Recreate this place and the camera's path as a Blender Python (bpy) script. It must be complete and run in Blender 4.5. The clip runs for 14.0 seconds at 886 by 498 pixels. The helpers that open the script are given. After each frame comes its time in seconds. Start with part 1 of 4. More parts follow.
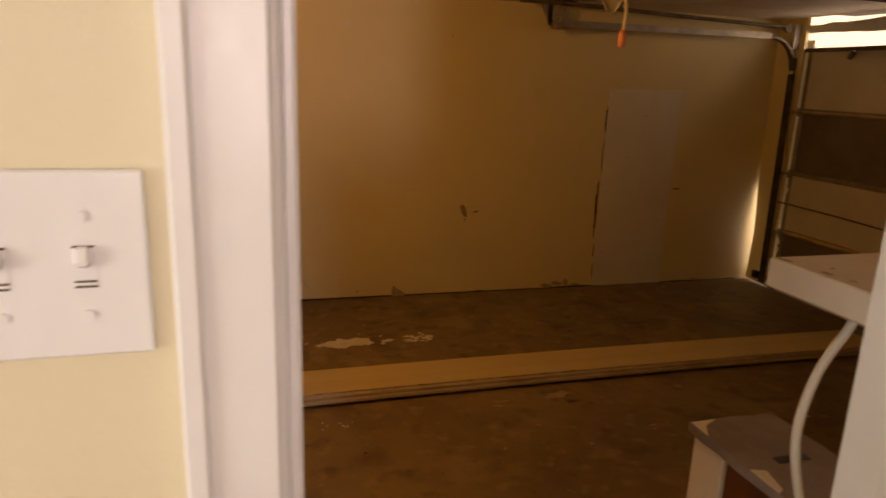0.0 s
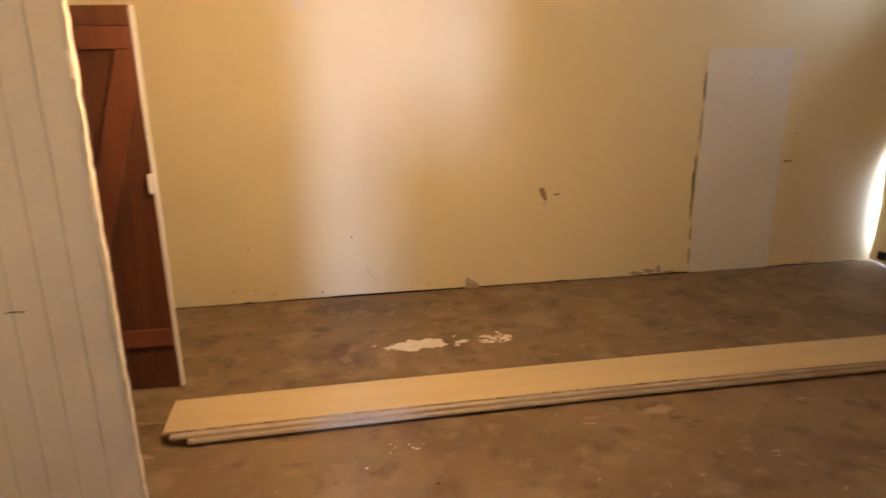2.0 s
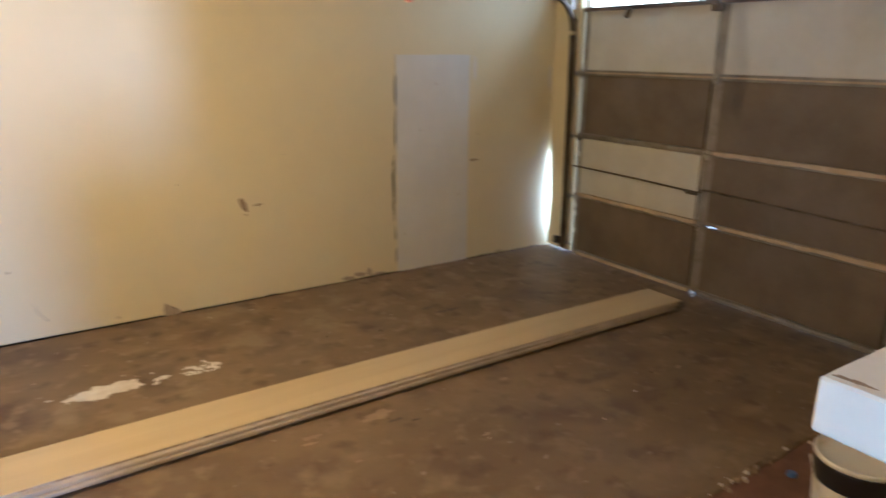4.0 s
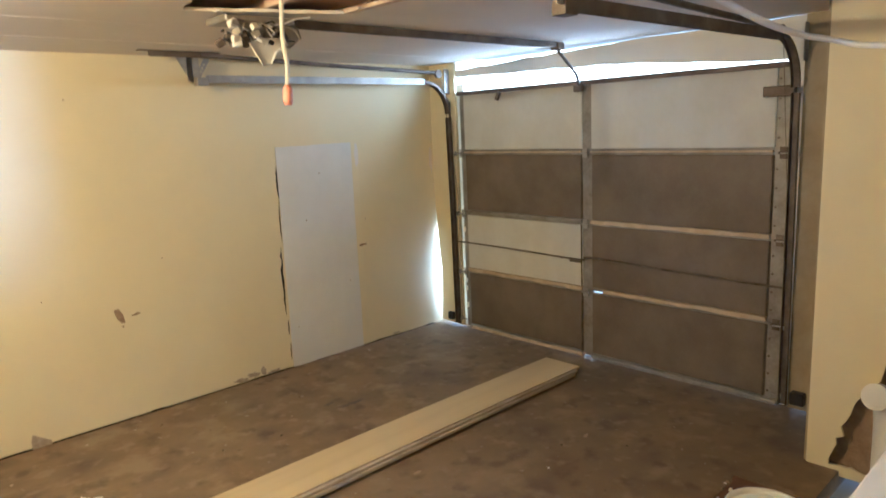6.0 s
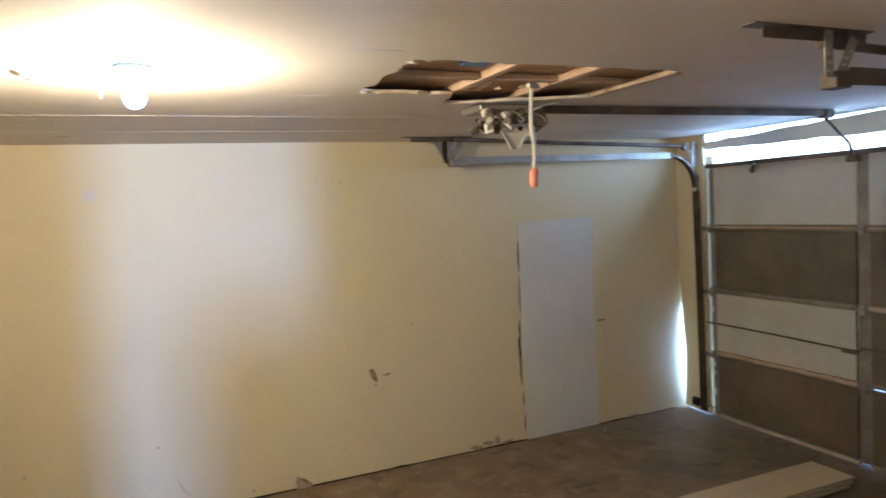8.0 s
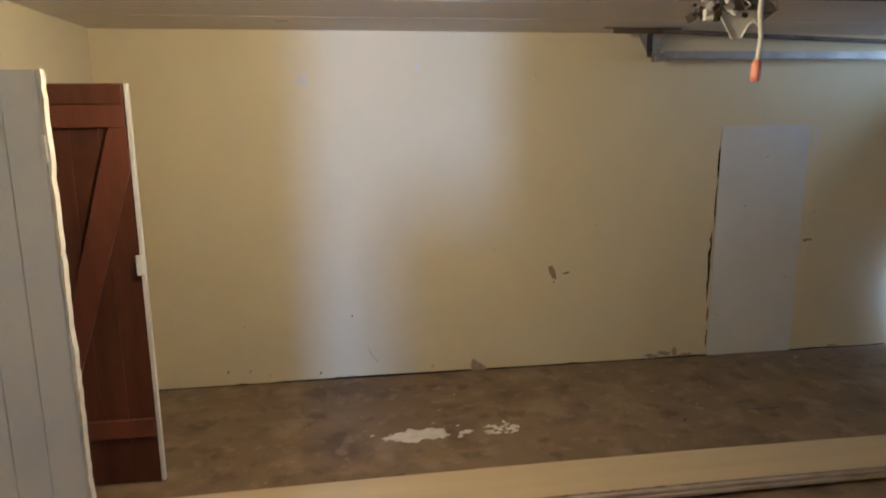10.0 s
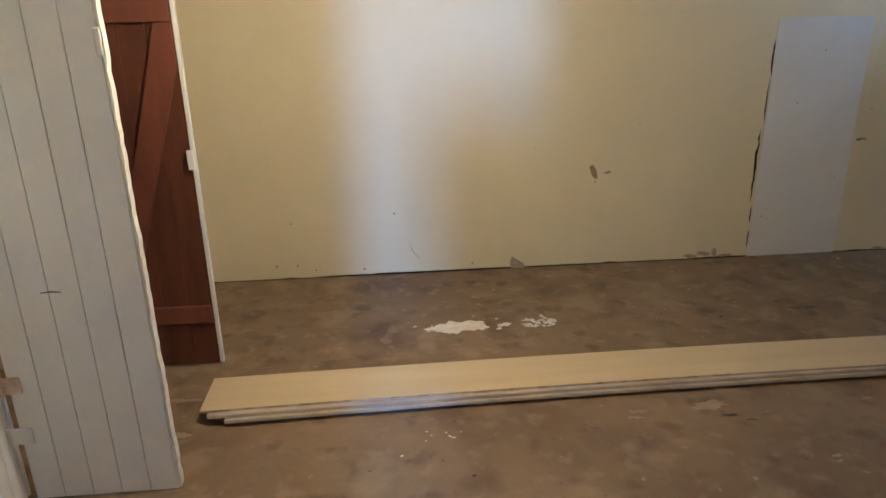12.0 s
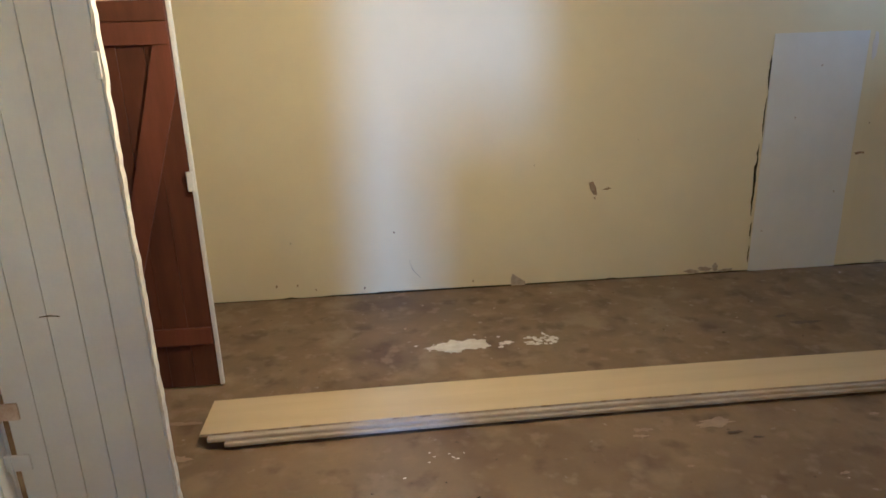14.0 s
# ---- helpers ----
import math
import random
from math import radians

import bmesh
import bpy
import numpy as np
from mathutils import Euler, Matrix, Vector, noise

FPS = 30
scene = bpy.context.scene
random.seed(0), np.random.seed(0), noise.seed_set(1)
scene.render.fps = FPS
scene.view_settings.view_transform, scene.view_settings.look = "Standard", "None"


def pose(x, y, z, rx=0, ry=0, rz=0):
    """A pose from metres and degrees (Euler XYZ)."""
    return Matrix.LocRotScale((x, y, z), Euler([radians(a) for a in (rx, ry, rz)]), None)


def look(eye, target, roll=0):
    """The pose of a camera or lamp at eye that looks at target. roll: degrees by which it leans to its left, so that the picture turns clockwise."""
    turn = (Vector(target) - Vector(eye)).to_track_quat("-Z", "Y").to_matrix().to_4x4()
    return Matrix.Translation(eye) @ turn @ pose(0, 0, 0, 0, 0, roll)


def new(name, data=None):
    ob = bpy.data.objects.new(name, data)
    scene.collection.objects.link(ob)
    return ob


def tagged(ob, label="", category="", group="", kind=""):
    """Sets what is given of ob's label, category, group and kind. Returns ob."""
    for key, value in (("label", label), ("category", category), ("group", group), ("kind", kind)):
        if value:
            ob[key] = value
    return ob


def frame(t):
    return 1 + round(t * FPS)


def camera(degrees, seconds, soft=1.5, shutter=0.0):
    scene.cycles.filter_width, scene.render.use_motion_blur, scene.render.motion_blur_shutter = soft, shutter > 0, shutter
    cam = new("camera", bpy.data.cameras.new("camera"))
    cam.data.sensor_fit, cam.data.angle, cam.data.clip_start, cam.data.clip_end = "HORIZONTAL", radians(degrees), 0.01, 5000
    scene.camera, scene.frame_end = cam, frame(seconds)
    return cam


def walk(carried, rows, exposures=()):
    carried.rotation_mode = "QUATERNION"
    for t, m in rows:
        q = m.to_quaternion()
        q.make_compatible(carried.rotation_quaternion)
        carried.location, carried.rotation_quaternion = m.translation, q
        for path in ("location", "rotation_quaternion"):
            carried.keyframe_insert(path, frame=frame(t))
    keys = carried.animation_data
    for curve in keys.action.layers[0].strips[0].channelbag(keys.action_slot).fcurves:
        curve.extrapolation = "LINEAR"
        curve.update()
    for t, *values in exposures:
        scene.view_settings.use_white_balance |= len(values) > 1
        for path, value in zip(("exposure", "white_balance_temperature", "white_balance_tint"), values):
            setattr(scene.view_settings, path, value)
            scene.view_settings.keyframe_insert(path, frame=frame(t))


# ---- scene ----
cam = camera(66.8, 14.0, 1.6, 0.5)

PATH = [
    (0, (-4.531, -5.239, 1.777), (-3.998, -3.375, 1.284), 2.1),
    (0.5, (-4.450, -5.263, 1.799), (-3.843, -3.422, 1.309), 1.6),
    (1, (-4.311, -5.179, 1.803), (-3.914, -3.279, 1.318), 0.5),
    (1.5, (-4.259, -5.039, 1.762), (-4.061, -3.131, 1.196), 0.9),
    (2, (-4.42, -4.78, 1.79), (-4.111, -2.891, 1.212), -0.8),
    (2.5, (-4.39, -4.716, 1.736), (-3.81, -2.872, 1.223), -1.0),
    (3, (-4.343, -4.701, 1.796), (-3.726, -2.865, 1.297), -0.4),
    (3.5, (-4.305, -4.678, 1.782), (-3.541, -2.905, 1.261), 0.9),
    (4, (-4.26, -4.646, 1.755), (-3.197, -3.048, 1.196), 0.5),
    (4.2, (-4.24, -4.607, 1.745), (-3.078, -3.085, 1.165), 1.1),
    (6.3, (-4.25, -4.572, 1.858), (-2.895, -3.132, 1.561), -3.3),
    (6.5, (-4.245, -4.573, 1.861), (-2.916, -3.1, 1.608), -3.9),
    (7, (-4.247, -4.584, 1.883), (-3.022, -3.009, 1.744), -3.2),
    (7.5, (-4.25, -4.594, 1.887), (-3.247, -2.868, 1.77), -3.7),
    (8, (-4.28, -4.589, 1.894), (-3.479, -2.761, 1.769), -3.0),
    (8.5, (-4.293, -4.577, 1.882), (-3.655, -2.687, 1.739), -1.7),
    (9, (-4.321, -4.57, 1.868), (-3.844, -2.637, 1.673), -0.5),
    (9.2, (-4.336, -4.566, 1.856), (-3.904, -2.626, 1.631), -0.4),
    (11.5, (-4.348, -4.634, 1.831), (-4.191, -2.75, 1.18), -1.1),
    (12, (-4.364, -4.647, 1.81), (-4.204, -2.766, 1.149), -1.1),
    (12.5, (-4.376, -4.634, 1.826), (-4.226, -2.761, 1.141), -0.9),
    (13, (-4.368, -4.631, 1.821), (-4.216, -2.755, 1.145), -1.7),
    (13.5, (-4.347, -4.644, 1.825), (-4.193, -2.762, 1.167), -1.9),
    (14, (-4.37, -4.63, 1.813), (-4.205, -2.733, 1.2), -1.7),
]
EXPO = [
    (0.0, -1.46, 9700, 33),
    (0.5, -0.58, 8000, 28),
    (1.0, 0.20, 6100, 21),
    (1.5, 0.55, 5250, 22),
    (2.0, 0.65, 4950, 19),
    (3.0, 0.45, 4600, 15),
    (4.2, 0.82, 4050, 9),
    (6.5, 1.25, 3850, 5),
    (7.0, 1.05, 3740, 7),
    (7.5, 0.85, 3700, 8),
    (8.5, 0.13, 3720, 8),
    (9.0, -0.15, 3820, 8),
    (11.5, 0.48, 3680, 8),
    (14.0, 0.46, 3640, 7),
]
walk(cam, [(t, look(eye, target, roll)) for t, eye, target, roll in PATH], EXPO)

# ---- world, sun and lamps ----
world = bpy.data.worlds.new("world")
scene.world = world
world.use_nodes = True
wn = world.node_tree
sky = wn.nodes.new("ShaderNodeTexSky")
sky.sky_type, sky.sun_disc = "NISHITA", False
sky.sun_elevation, sky.sun_rotation = radians(36.6), radians(8.5)
wn.links.new(sky.outputs[0], wn.nodes["Background"].inputs[0])
wn.nodes["Background"].inputs[1].default_value = 0.10


def lamp(name, kind, m, energy, colour, size=0.1, size_y=None, angle=0.5):
    d = bpy.data.lights.new(name, kind)
    d.energy, d.color = energy, colour
    if kind == "AREA":
        d.shape, d.size, d.size_y = "RECTANGLE", size, size_y or size
    elif kind == "SUN":
        d.angle = radians(angle)
    else:
        d.shadow_soft_size = size
    o = new(name, d)
    o.matrix_world = m
    return o


SUN_FROM = Vector((0.6, 4.0, 3.0))
lamp("sun", "SUN", look(SUN_FROM, (0, 0, 0)), 5.0, (1, 0.97, 0.94), angle=0.6)
lamp("garage_bulb_light", "POINT", pose(-4.285, -2.265, 2.295), 82, (1, 0.525, 0.13), 0.035)
lamp("house_window_light", "AREA", look((-4.45, -8.86, 1.9), (-4.3, 0, 1.2)), 170, (0.70, 0.79, 1.0), 0.36, 0.5)
# Added fill that brightens the right door jamb from the house side.
lamp("jamb_fill_light", "AREA", look((-6.33, -5.75, 1.75), (-3.9, -4.85, 1.5)), 60, (0.66, 0.88, 1.0), 0.9, 1.1)
lamp("door_gap_light", "AREA", look((0.09, -1.36, 2.20), (-0.7, -1.36, 2.40)), 9, (1.0, 0.92, 0.78), 2.0, 0.14)
lamp("corner_gap_light", "AREA", look((0.11, -0.065, 0.50), (-0.30, 0.02, 0.46)), 2.6, (0.95, 0.93, 0.92), 0.10, 0.80)
# Added warm fill for the house wall and casing; no fixture is built.
lamp("house_fill_light", "POINT", pose(-5.0, -6.3, 2.52), 5.5, (1.0, 0.93, 0.78), 0.10)

# ---- materials ----
def mat(name, base, dark=None, rough=0.7, metal=0.0, grain=60.0, stain=1.5, bump=0.1, mix=0.5, stretch=None, vary=0.0, bump_dist=0.004):
    """A painted or raw surface: broad stains between two colours, fine grain, and relief."""
    m = bpy.data.materials.new(name)
    m.use_nodes = True
    nt, L = m.node_tree, m.node_tree.links
    b = nt.nodes["Principled BSDF"]
    dark = dark or tuple(c * 0.8 for c in base)
    co = nt.nodes.new("ShaderNodeTexCoord")
    vec = co.outputs["Object"]
    if stretch:
        mp = nt.nodes.new("ShaderNodeMapping")
        mp.inputs["Scale"].default_value = stretch
        L.new(vec, mp.inputs[0])
        vec = mp.outputs[0]
    n1, n2 = nt.nodes.new("ShaderNodeTexNoise"), nt.nodes.new("ShaderNodeTexNoise")
    for n, s, d in ((n1, stain, 6), (n2, grain, 4)):
        n.inputs["Scale"].default_value, n.inputs["Detail"].default_value = s, d
        n.inputs["Roughness"].default_value = 0.62
        L.new(vec, n.inputs["Vector"])
    r1 = nt.nodes.new("ShaderNodeMapRange")
    r1.inputs["From Min"].default_value, r1.inputs["From Max"].default_value = 0.36, 0.66
    L.new(n1.outputs["Fac"], r1.inputs["Value"])
    mx = nt.nodes.new("ShaderNodeMix")
    mx.data_type = "RGBA"
    mx.inputs[6].default_value, mx.inputs[7].default_value = (*dark, 1), (*base, 1)
    add = nt.nodes.new("ShaderNodeMath")
    add.operation = "MULTIPLY_ADD"
    add.use_clamp = True
    add.inputs[1].default_value = mix
    L.new(n2.outputs["Fac"], add.inputs[0])
    sub = nt.nodes.new("ShaderNodeMath")
    sub.operation = "MULTIPLY_ADD"
    sub.inputs[1].default_value, sub.inputs[2].default_value = 1.0, -mix * 0.5
    L.new(r1.outputs[0], sub.inputs[0])
    L.new(sub.outputs[0], add.inputs[2])
    L.new(add.outputs[0], mx.inputs[0])
    col = mx.outputs[2]
    if vary:
        oi, hs = nt.nodes.new("ShaderNodeObjectInfo"), nt.nodes.new("ShaderNodeHueSaturation")
        rr = nt.nodes.new("ShaderNodeMapRange")
        rr.inputs["To Min"].default_value, rr.inputs["To Max"].default_value = 1 - vary, 1 + vary
        L.new(oi.outputs["Random"], rr.inputs["Value"])
        L.new(rr.outputs[0], hs.inputs["Value"])
        L.new(col, hs.inputs["Color"])
        col = hs.outputs[0]
    L.new(col, b.inputs["Base Color"])
    b.inputs["Metallic"].default_value = metal
    ro = nt.nodes.new("ShaderNodeMapRange")
    ro.inputs["To Min"].default_value, ro.inputs["To Max"].default_value = max(rough - 0.1, 0.05), min(rough + 0.12, 1)
    L.new(n2.outputs["Fac"], ro.inputs["Value"])
    L.new(ro.outputs[0], b.inputs["Roughness"])
    bp = nt.nodes.new("ShaderNodeBump")
    bp.inputs["Strength"].default_value, bp.inputs["Distance"].default_value = bump, bump_dist
    L.new(n2.outputs["Fac"], bp.inputs["Height"])
    L.new(bp.outputs[0], b.inputs["Normal"])
    return m


def concrete_mat():
    """Worn brown garage slab: broad oil stains, mottling, speckles of pale dust and dark dirt."""
    m = mat("floor_concrete", (0.262, 0.190, 0.096), (0.165, 0.114, 0.056), rough=0.62, grain=45, stain=1.3, bump=0.25, mix=0.55)
    nt, L = m.node_tree, m.node_tree.links
    b = nt.nodes["Principled BSDF"]
    src = b.inputs["Base Color"].links[0].from_socket
    co = [n for n in nt.nodes if n.type == "TEX_COORD"][0].outputs["Object"]

    def layer(src, scale, lo, hi, colour, amount):
        n, r, mx = nt.nodes.new("ShaderNodeTexNoise"), nt.nodes.new("ShaderNodeMapRange"), nt.nodes.new("ShaderNodeMix")
        n.inputs["Scale"].default_value, n.inputs["Detail"].default_value = scale, 5
        r.inputs["From Min"].default_value, r.inputs["From Max"].default_value = lo, hi
        r.inputs["To Max"].default_value = amount
        mx.data_type = "RGBA"
        mx.inputs[7].default_value = (*colour, 1)
        L.new(co, n.inputs["Vector"])
        L.new(n.outputs["Fac"], r.inputs["Value"])
        L.new(r.outputs[0], mx.inputs[0])
        L.new(src, mx.inputs[6])
        return mx.outputs[2]

    src = layer(src, 2.6, 0.50, 0.70, (0.092, 0.055, 0.036), 0.75)
    src = layer(src, 6.0, 0.56, 0.68, (0.085, 0.050, 0.031), 0.6)
    src = layer(src, 3.7, 0.54, 0.68, (0.295, 0.228, 0.125), 0.75)
    src = layer(src, 9.0, 0.57, 0.68, (0.29, 0.22, 0.13), 0.6)
    src = layer(src, 17, 0.68, 0.74, (0.42, 0.36, 0.28), 0.6)
    src = layer(src, 26, 0.70, 0.76, (0.05, 0.035, 0.025), 0.7)
    # dimmer light on the near floor put into the colour, with a wandering border
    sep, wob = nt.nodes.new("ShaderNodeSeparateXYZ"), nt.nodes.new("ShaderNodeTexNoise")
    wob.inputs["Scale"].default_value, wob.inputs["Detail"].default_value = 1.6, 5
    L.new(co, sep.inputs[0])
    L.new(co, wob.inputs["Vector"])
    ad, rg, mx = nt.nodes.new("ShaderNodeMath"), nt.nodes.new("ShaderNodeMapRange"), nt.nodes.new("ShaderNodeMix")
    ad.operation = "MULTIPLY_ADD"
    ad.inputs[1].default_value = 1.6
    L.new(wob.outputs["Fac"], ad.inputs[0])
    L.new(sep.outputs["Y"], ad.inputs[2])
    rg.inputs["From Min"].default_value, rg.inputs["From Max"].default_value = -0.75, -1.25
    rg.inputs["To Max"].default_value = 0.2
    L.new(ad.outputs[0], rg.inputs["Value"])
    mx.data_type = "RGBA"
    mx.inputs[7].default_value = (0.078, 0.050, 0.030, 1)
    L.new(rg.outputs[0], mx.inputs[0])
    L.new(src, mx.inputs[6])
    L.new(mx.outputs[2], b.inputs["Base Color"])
    return m


M = {
    "wall": mat("cream_wall_paint", (0.77, 0.685, 0.415), (0.72, 0.63, 0.365), rough=0.55, grain=140, stain=0.8, bump=0.16, mix=0.35, bump_dist=0.002),
    "housewall": mat("house_wall_paint", (0.74, 0.66, 0.45), (0.71, 0.62, 0.41), rough=0.5, grain=130, stain=0.9, bump=0.25, mix=0.4, bump_dist=0.003),
    "patch": mat("white_primer", (0.755, 0.745, 0.69), (0.695, 0.68, 0.62), rough=0.6, grain=120, stain=2.0, bump=0.12),
    "ceiling": mat("ceiling_paint", (0.76, 0.71, 0.62), (0.69, 0.63, 0.54), rough=0.8, grain=120, stain=0.9, bump=0.2),
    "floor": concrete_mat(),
    "redfloor": mat("red_brown_earth", (0.20, 0.105, 0.065), (0.12, 0.06, 0.038), rough=0.85, grain=50, stain=4, bump=0.5),
    "trim": mat("white_trim_paint", (0.80, 0.78, 0.74), (0.74, 0.71, 0.66), rough=0.35, grain=80, stain=3, bump=0.05, mix=0.3),
    "bead": mat("white_bead_paint", (0.80, 0.80, 0.78), (0.73, 0.725, 0.70), rough=0.45, grain=70, stain=2.2, bump=0.1, vary=0.02),
    "bare": mat("chipped_pale_wood", (0.66, 0.56, 0.42), (0.40, 0.28, 0.18), rough=0.7, grain=90, stain=12, bump=0.4),
    "redwood": mat("red_brown_wood", (0.118, 0.040, 0.013), (0.066, 0.022, 0.008), rough=0.45, grain=14, stain=2.0, bump=0.1, stretch=(4, 4, 0.6), vary=0.05),
    "redpale": mat("worn_red_wood", (0.165, 0.056, 0.022), (0.11, 0.035, 0.014), rough=0.45, grain=14, stain=2.0, bump=0.1, stretch=(4, 4, 0.6)),
    "plank": mat("primed_board", (0.60, 0.485, 0.26), (0.54, 0.43, 0.222), rough=0.55, grain=40, stain=2.0, bump=0.05, stretch=(0.3, 4, 4)),
    "oil": mat("old_oil_stain", (0.105, 0.070, 0.042), (0.075, 0.048, 0.030), rough=0.5, grain=40, stain=9, bump=0.2, mix=0.8),
    "smear": mat("tan_floor_smear", (0.36, 0.275, 0.17), (0.27, 0.195, 0.118), rough=0.7, grain=40, stain=9, bump=0.2, mix=0.8),
    "stain": mat("grey_brown_mildew", (0.52, 0.43, 0.30), (0.33, 0.26, 0.18), rough=0.8, grain=70, stain=22, bump=0.2, mix=0.8),
    "shelfpaint": mat("cream_white_shelf_paint", (0.68, 0.63, 0.53), (0.60, 0.54, 0.44), rough=0.5, grain=60, stain=5, bump=0.12),
    "olive": mat("olive_drab_wall", (0.40, 0.33, 0.19), (0.31, 0.245, 0.13), rough=0.6, grain=60, stain=4, bump=0.12),
    "plankedge": mat("board_edge", (0.52, 0.445, 0.33), (0.40, 0.33, 0.235), rough=0.7, grain=60, stain=5, bump=0.1),
    "galv": mat("galvanised_steel", (0.48, 0.46, 0.41), (0.32, 0.30, 0.26), rough=0.5, metal=0.75, grain=30, stain=8, bump=0.05),
    "rust": mat("dark_rusty_steel", (0.22, 0.185, 0.145), (0.11, 0.087, 0.066), rough=0.6, metal=0.6, grain=40, stain=6, bump=0.2),
    "doorcream": mat("door_foam_board", (0.64, 0.63, 0.56), (0.57, 0.55, 0.47), rough=0.7, grain=30, stain=2.5, bump=0.08),
    "doorbrown": mat("door_hardboard", (0.19, 0.155, 0.11), (0.13, 0.102, 0.07), rough=0.36, grain=60, stain=2.0, bump=0.06),
    "doorstrip": mat("tan_strip", (0.62, 0.52, 0.35), (0.48, 0.37, 0.22), rough=0.65, grain=50, stain=9, bump=0.2),
    "doorsteel": mat("grey_door_steel", (0.36, 0.34, 0.29), (0.22, 0.20, 0.165), rough=0.5, metal=0.35, grain=40, stain=5, bump=0.08),
    "lumber": mat("attic_lumber", (0.64, 0.49, 0.33), (0.46, 0.33, 0.20), rough=0.75, grain=25, stain=4, bump=0.2),
    "darkwood": mat("attic_boards", (0.60, 0.43, 0.27), (0.42, 0.28, 0.165), rough=0.8, grain=25, stain=3, bump=0.2, stretch=(1, 6, 1)),
    "white": mat("white_plastic", (0.80, 0.79, 0.76), (0.76, 0.74, 0.70), rough=0.35, grain=40, stain=3, bump=0.02),
    "cable": mat("pale_cable", (0.72, 0.70, 0.62), (0.62, 0.60, 0.50), rough=0.5, grain=40, stain=6, bump=0.02),
    "orange": mat("orange_plug", (0.82, 0.36, 0.22), (0.72, 0.26, 0.14), rough=0.45, grain=40, stain=9, bump=0.02),
    "dark": mat("dark_gap", (0.035, 0.026, 0.02), (0.02, 0.015, 0.012), rough=0.9, grain=40, stain=9, bump=0.3),
    "brown": mat("torn_brown_paper", (0.38, 0.275, 0.155), (0.25, 0.17, 0.095), rough=0.9, grain=60, stain=14, bump=0.5),
    "pale": mat("pale_spackle", (0.80, 0.77, 0.70), (0.66, 0.61, 0.52), rough=0.85, grain=90, stain=18, bump=0.4),
    "grey": mat("worn_grey_paint", (0.30, 0.27, 0.275), (0.205, 0.175, 0.175), rough=0.6, grain=40, stain=7, bump=0.2),
    "blue": mat("blue_plastic", (0.10, 0.19, 0.42), (0.07, 0.13, 0.30), rough=0.4, grain=40, stain=9, bump=0.05),
    "black": mat("black_plastic", (0.02, 0.02, 0.024), (0.012, 0.012, 0.014), rough=0.45, grain=40, stain=9, bump=0.05),
    "outside": mat("driveway_concrete", (0.46, 0.44, 0.40), (0.38, 0.36, 0.32), rough=0.85, grain=30, stain=0.6, bump=0.2),
    "housefloor": mat("house_floor_wood", (0.30, 0.20, 0.12), (0.20, 0.13, 0.075), rough=0.4, grain=20, stain=2, bump=0.05, stretch=(6, 0.6, 1)),
    "green": mat("green_wire", (0.20, 0.42, 0.14), (0.14, 0.3, 0.1), rough=0.5, grain=40, stain=9, bump=0.02),
}
glow = bpy.data.materials.new("lit_bulb_glass")
glow.use_nodes = True
gb = glow.node_tree.nodes["Principled BSDF"]
gb.inputs["Emission Color"].default_value, gb.inputs["Emission Strength"].default_value = (1, 0.86, 0.62, 1), 60
M["glow"] = glow
glass = bpy.data.materials.new("window_glass")
glass.use_nodes = True
gp = glass.node_tree.nodes["Principled BSDF"]
gp.inputs["Transmission Weight"].default_value, gp.inputs["Roughness"].default_value, gp.inputs["IOR"].default_value = 1.0, 0.02, 1.45
M["glass"] = glass
# Glowing backdrop material, added so the gaps round the door show white.
haze = bpy.data.materials.new("bright_distance")
haze.use_nodes = True
hb = haze.node_tree.nodes["Principled BSDF"]
hb.inputs["Base Color"].default_value = (0.6, 0.58, 0.52, 1)
hb.inputs["Emission Color"].default_value, hb.inputs["Emission Strength"].default_value = (1, 0.85, 0.62, 1), 4.5
M["haze"] = haze


# ---- builders ----
def empty(name, at, label, category, group="", kind=""):
    o = new(name)
    o.location = at
    o.empty_display_size = 0.05
    return tagged(o, label, category, group, kind)


def world_loc(o):
    v = Vector((0, 0, 0))
    while o:
        v += o.location
        o = o.parent
    return v


def part(name, bm, material, parent=None, label="", smooth=False):
    """Links a bmesh, made in the world's metres, as one mesh object under a thing or a part."""
    if parent:
        bmesh.ops.translate(bm, verts=bm.verts[:], vec=-world_loc(parent))
    bmesh.ops.recalc_face_normals(bm, faces=bm.faces[:])
    me = bpy.data.meshes.new(name)
    bm.to_mesh(me)
    bm.free()
    for p in me.polygons:
        p.use_smooth = smooth
    for mt in material if isinstance(material, (list, tuple)) else [material]:
        me.materials.append(M[mt])
    o = new(name, me)
    o.parent = parent
    if label:
        tagged(o, label)
    return o


def thing(name, bm, material, label="", category="", group="", kind="", smooth=False):
    return tagged(part(name, bm, material, None, "", smooth), label, category, group, kind)


def box(lo, hi, bevel=0.0, bm=None, m=None, seg=1):
    """A block between two corners, with rounded edges if asked."""
    out = bm or bmesh.new()
    one = bmesh.new()
    bmesh.ops.create_cube(one, size=1)
    c = [(a + b) / 2 for a, b in zip(lo, hi)]
    s = [abs(b - a) for a, b in zip(lo, hi)]
    for v in one.verts:
        v.co = Vector([c[i] + v.co[i] * s[i] for i in range(3)])
    if bevel:
        bmesh.ops.bevel(one, geom=one.edges[:], offset=bevel, segments=seg, affect="EDGES", profile=0.7)
    if m:
        bmesh.ops.transform(one, matrix=m, verts=one.verts[:])
    join(out, one)
    return out


